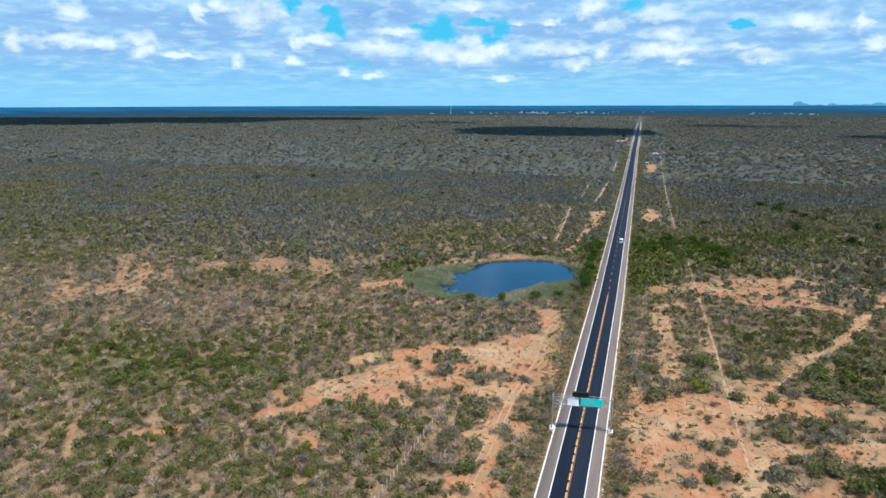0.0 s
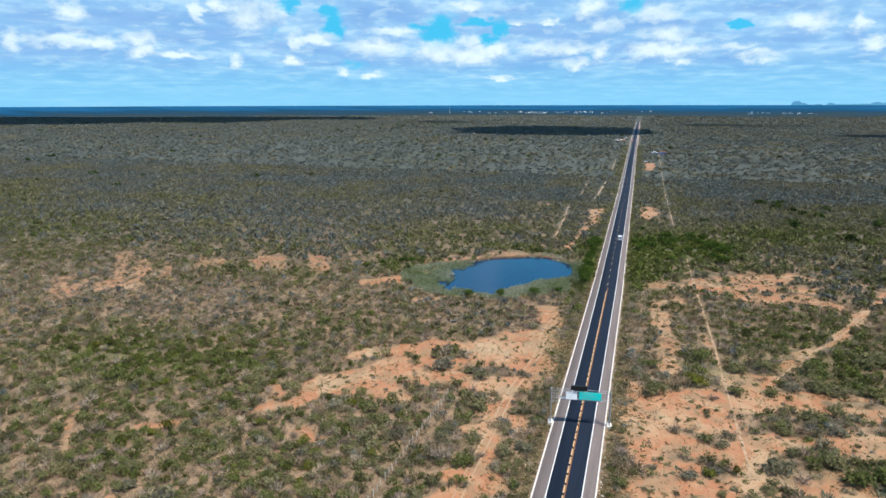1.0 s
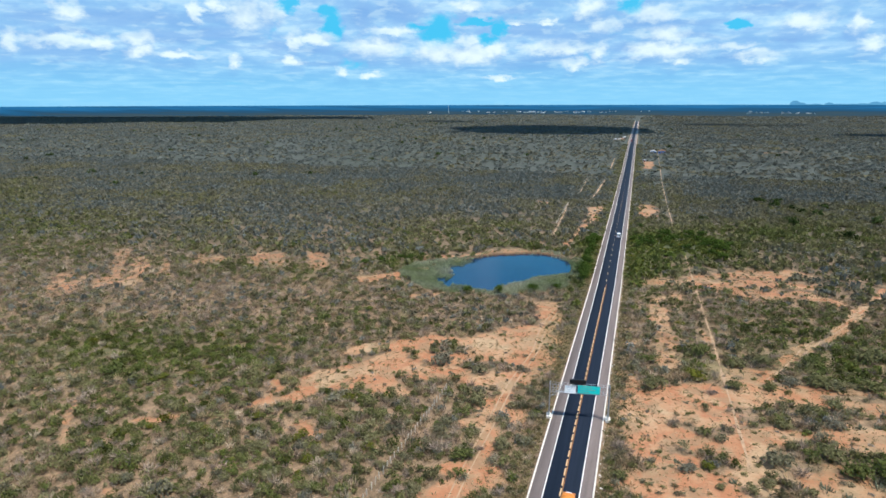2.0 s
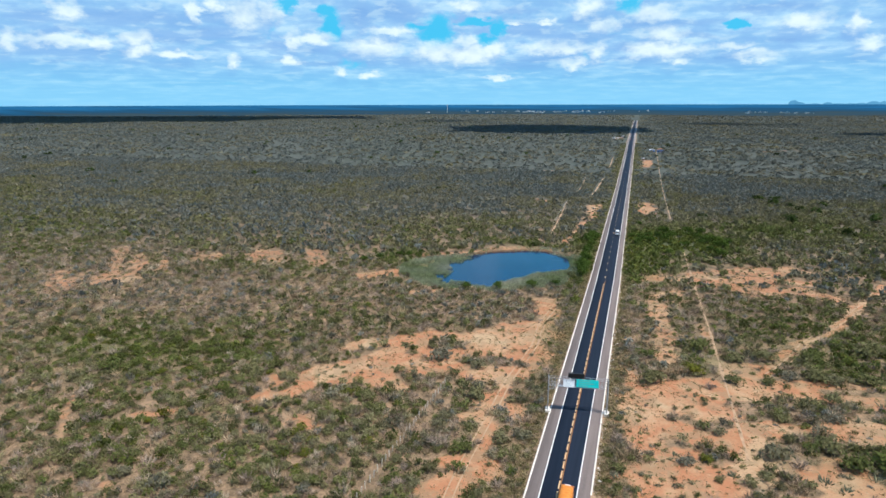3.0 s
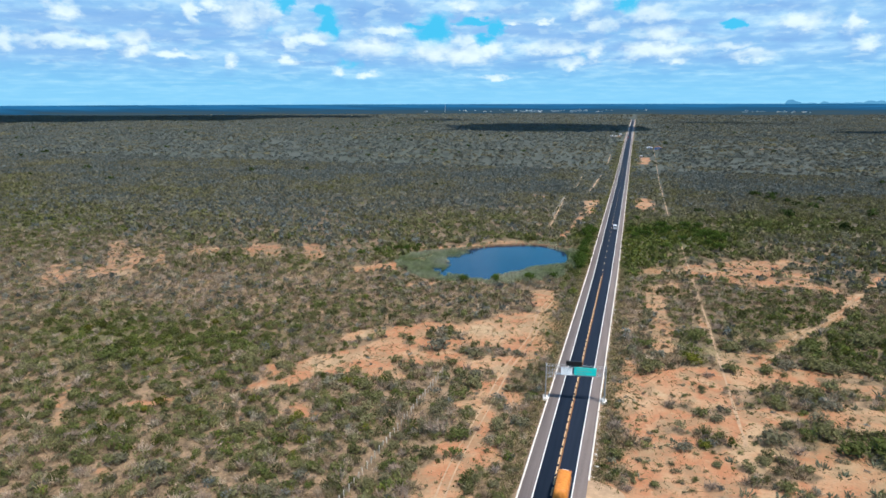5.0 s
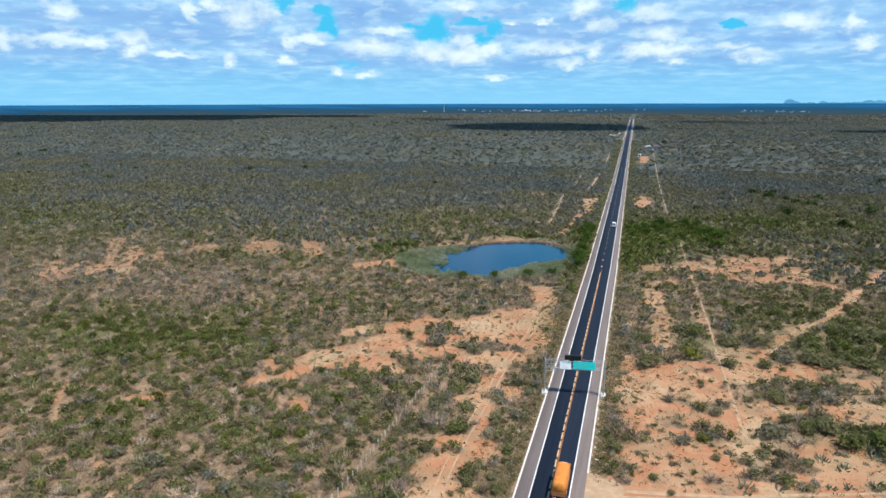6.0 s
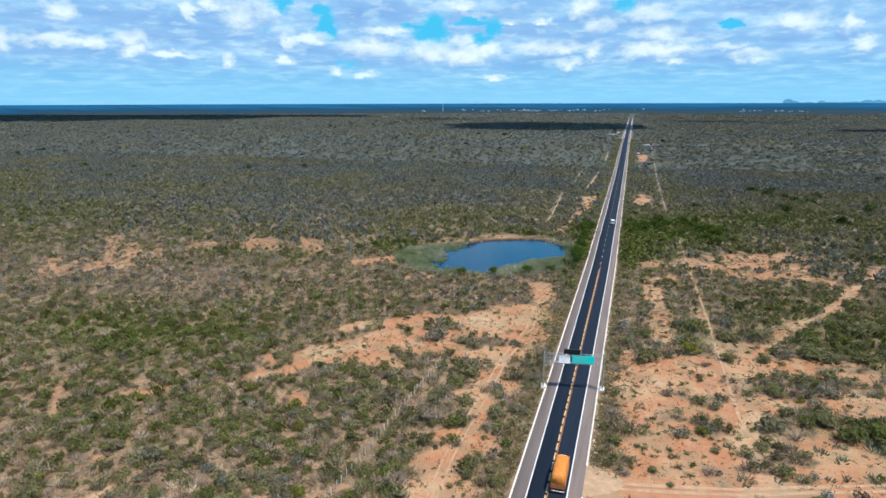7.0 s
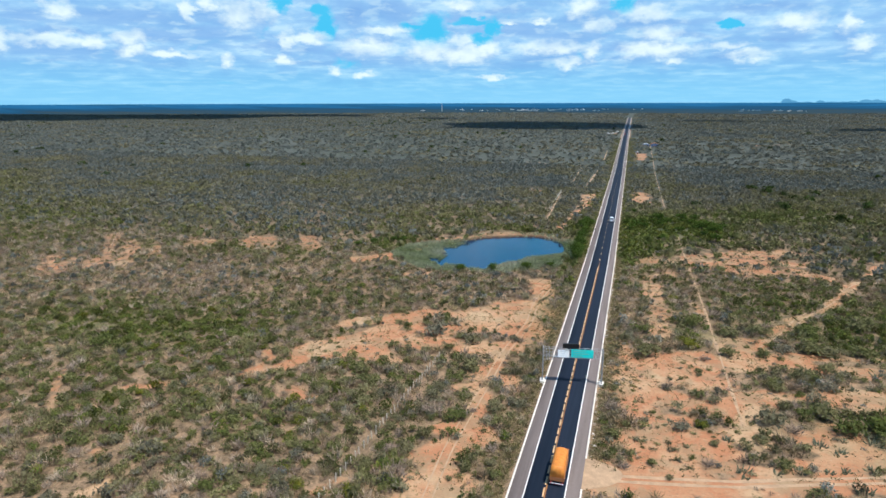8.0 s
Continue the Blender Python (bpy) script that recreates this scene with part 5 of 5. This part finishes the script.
def stem_mesh(r, high, k, seed):
    rng_ = random.Random(seed)
    bm = bmesh.new()
    for i in range(k):
        a = 6.283 * i / k + rng_.uniform(-0.4, 0.4)
        mid = (math.cos(a) * r * 0.25, math.sin(a) * r * 0.25, high * 0.4)
        end = (math.cos(a) * r * 0.65, math.sin(a) * r * 0.65, high * rng_.uniform(0.65, 0.9))
        rod((0, 0, -0.1), mid, 0.09, bm, 5, 0.06)
        rod(mid, end, 0.06, bm, 5, 0.02)
    return bm


def shrub(x, y, r, tone, seed):
    if tone < 0.16:
        lab, crown = "leafless grey-purple thorny shrub on sandy soil", twig_template(220, 0.016)
    else:
        lab = "bright yellow-green leafy shrub on sandy soil" if tone > 0.88 else ("dense green shrub on sandy soil" if tone > 0.55 else "dull olive thorny shrub on sandy soil")
        crown = np.concatenate([bush_template(300, 8, 0.12), twig_template(30, 0.014)])
    t = thing("shrub", lab, "shrub", m=pose(x, y, float(height(x, y)), 0, 0, (seed * 73) % 360))
    part("woody_base", stem_mesh(r, r * 0.8, 4, seed), M_BARK, t)
    tri_part("crown", crown * np.array([r, r, r * R.uniform(0.8, 1.15)]), M_TWIGS if tone < 0.16 else M_SCRUB, t, 0.35 if tone < 0.16 else tone)
    return t


def cactus(x, y, r, seed):
    """A clump of ribbed columns leaning outwards."""
    t = thing("cactus_clump", "grey-green columnar cactus clump on pale sandy soil", "cactus", "cacti on the sandy clearing", m=pose(x, y, float(height(x, y))))
    rng_ = random.Random(seed)
    for k in range(17):
        a = rng_.uniform(0, 6.283)
        d = r * rng_.uniform(0.1, 0.75)
        b0 = Vector((math.cos(a) * d * 0.5, math.sin(a) * d * 0.5, 0))
        h = rng_.uniform(0.4, 0.95) * max(0.6, r * 0.42)
        mid = b0 + Vector((math.cos(a) * d * 0.45, math.sin(a) * d * 0.45, h * 0.45))
        tip = mid + Vector((math.cos(a) * d * 0.2, math.sin(a) * d * 0.2, h * 0.6))
        bm = bmesh.new()
        rod(b0 - Vector((0, 0, 0.1)), mid, 0.09, bm, 7, 0.11)
        rod(mid, tip, 0.11, bm, 7, 0.05)
        part("stem", bm, M_CACTUS, t)
    return t


def tree(x, y, r, high, tone, seed):
    rng_ = random.Random(seed)
    t = thing("tree", "dense dark green tree in the damp hollow by the road", "tree", "trees along the damp hollow", m=pose(x, y, float(height(x, y)), 0, 0, (seed * 57) % 360))
    bm = bmesh.new()
    rod((0, 0, -0.2), (0.1, 0, high * 0.45), 0.22, bm, 7, 0.15)
    for i in range(5):
        a = 6.283 * i / 5 + rng_.uniform(-0.3, 0.3)
        rod((0.1, 0, high * 0.4), (math.cos(a) * r * 0.6, math.sin(a) * r * 0.6, high * rng_.uniform(0.6, 0.85)), 0.11, bm, 5, 0.04)
    part("trunk", bm, M_BARK, t)
    crown = bush_template(420, 11, 0.12, 1.0)
    crown[..., 2] = crown[..., 2] * high * 0.62 + high * 0.22
    crown[..., :2] *= r
    tri_part("crown", crown, M_LUSH, t, tone)
    return t


M_LUSH = foliage("lush_leaves", ((0.0, (0.08, 0.095, 0.028)), (0.7, (0.07, 0.115, 0.026)), (1.0, (0.10, 0.15, 0.03))), 0.4)
M_TREE = foliage("tree_leaves", ((0.0, (0.045, 0.060, 0.022)), (1.0, (0.05, 0.075, 0.022))), 0.25)
M_CACTUS = plain("cactus_skin", (0.15, 0.165, 0.10), 0.8, var=0.3, scale=4.0)
seed = 0
for rows in (WEST_CLEARING, WEST_FENCE, NEAR_WEST, NEAR_WEST_LOW, EAST_VERGE, EAST_CLEARING, EAST_BACK):
    for x, y, r, tone in rows:
        seed += 1
        shrub(x, y, r * 0.86, tone, seed)
for k in range(115):
    y = R.uniform(-62, 0)
    x = R.uniform(-(y + 141) * 0.95 - 5, -38.5)
    if bare(x, y) < 0.4:
        seed += 1
        shrub(float(x), float(y), float(R.uniform(1.1, 2.3)), float(R.choice((0.08, 0.3, 0.45, 0.5, 0.6, 0.7, 0.8, 0.95))), seed)
for x, y, r, tone in CACTI:
    seed += 1
    cactus(x, y, r, seed)
rng = random.Random(3)
for k in range(62):
    side = rng.random()
    if side < 0.62:
        tx, ty = rng.uniform(9, 58), rng.gauss(212, 17)
    else:
        ty = rng.uniform(118, 205)
        tx = float(road_x(ty)) - rng.uniform(9, 13)
    if pond_ratio(tx, ty) > 1.15:
        tree(tx, ty, rng.uniform(2.2, 3.6), rng.uniform(3.2, 5.0), rng.uniform(0.7, 0.92), k)
for k, (tx, ty) in enumerate(((-93, 134), (-88, 139), (-97, 132), (-110, 118), (-104, 124), (-27, 99), (-40, 93), (-52, 90), (-19, 106))):
    tree(tx, ty, rng.uniform(2.0, 3.2), rng.uniform(2.8, 4.2), rng.uniform(0.7, 0.9), 40 + k)


# single dark trees standing out of the far scrub
n_ = 150
y = R.uniform(260, 1700, n_)
x = R.uniform(-1.3, 0.40, n_) * (y + 141)
x[:45] = R.normal(-640, 75, 45)
y[:45] = R.normal(1500, 190, 45)
x[45:60] = R.normal(110, 25, 15)
y[45:60] = R.normal(330, 40, 15)
keep = (np.abs(x - road_x(y)) > 15) & in_view(x, y)
x, y = x[keep], y[keep]
scatter("far_trees", "dark green trees scattered over the far scrub", [bush_template(60, 6, 0.24, 0.9) for _ in range(6)], x, y, R.uniform(2.6, 5.5, len(x)), R.uniform(0.8, 1.1, len(x)), R.uniform(0.82, 0.93, len(x)), M_TREE, "trees")


# ---- fair-weather clouds over the plain ----
def cumulus(cx, cy, wide, deep, z, seed):
    rng_ = random.Random(seed)
    bm = bmesh.new()
    for k in range(34):
        fx, fy = rng_.uniform(-1, 1), rng_.uniform(-1, 1)
        rr = deep * rng_.uniform(0.3, 0.55) * (1.15 - 0.6 * abs(fx))
        c = Vector((fx * wide * 0.9, fy * deep * 0.7 * (1.1 - 0.6 * abs(fx)), rr * 0.45))
        got = bmesh.ops.create_icosphere(bm, subdivisions=2, radius=1.0, matrix=Matrix.Translation(c) @ Matrix.Diagonal((rr * 1.6, rr, rr * 0.8, 1)))
        for v in got["verts"]:
            v.co += v.normal * rr * 0.25 * noise.noise(v.co * (2.2 / rr))
            v.co.z = max(v.co.z, -deep * 0.06)
    ob = part("cumulus_cloud", bm, M_CLOUD, None, smooth=True)
    ob.location = (cx, cy, z)
    tagged(ob, "white flat-based cumulus cloud high over the plain", "cloud", kind="structure")
    return ob


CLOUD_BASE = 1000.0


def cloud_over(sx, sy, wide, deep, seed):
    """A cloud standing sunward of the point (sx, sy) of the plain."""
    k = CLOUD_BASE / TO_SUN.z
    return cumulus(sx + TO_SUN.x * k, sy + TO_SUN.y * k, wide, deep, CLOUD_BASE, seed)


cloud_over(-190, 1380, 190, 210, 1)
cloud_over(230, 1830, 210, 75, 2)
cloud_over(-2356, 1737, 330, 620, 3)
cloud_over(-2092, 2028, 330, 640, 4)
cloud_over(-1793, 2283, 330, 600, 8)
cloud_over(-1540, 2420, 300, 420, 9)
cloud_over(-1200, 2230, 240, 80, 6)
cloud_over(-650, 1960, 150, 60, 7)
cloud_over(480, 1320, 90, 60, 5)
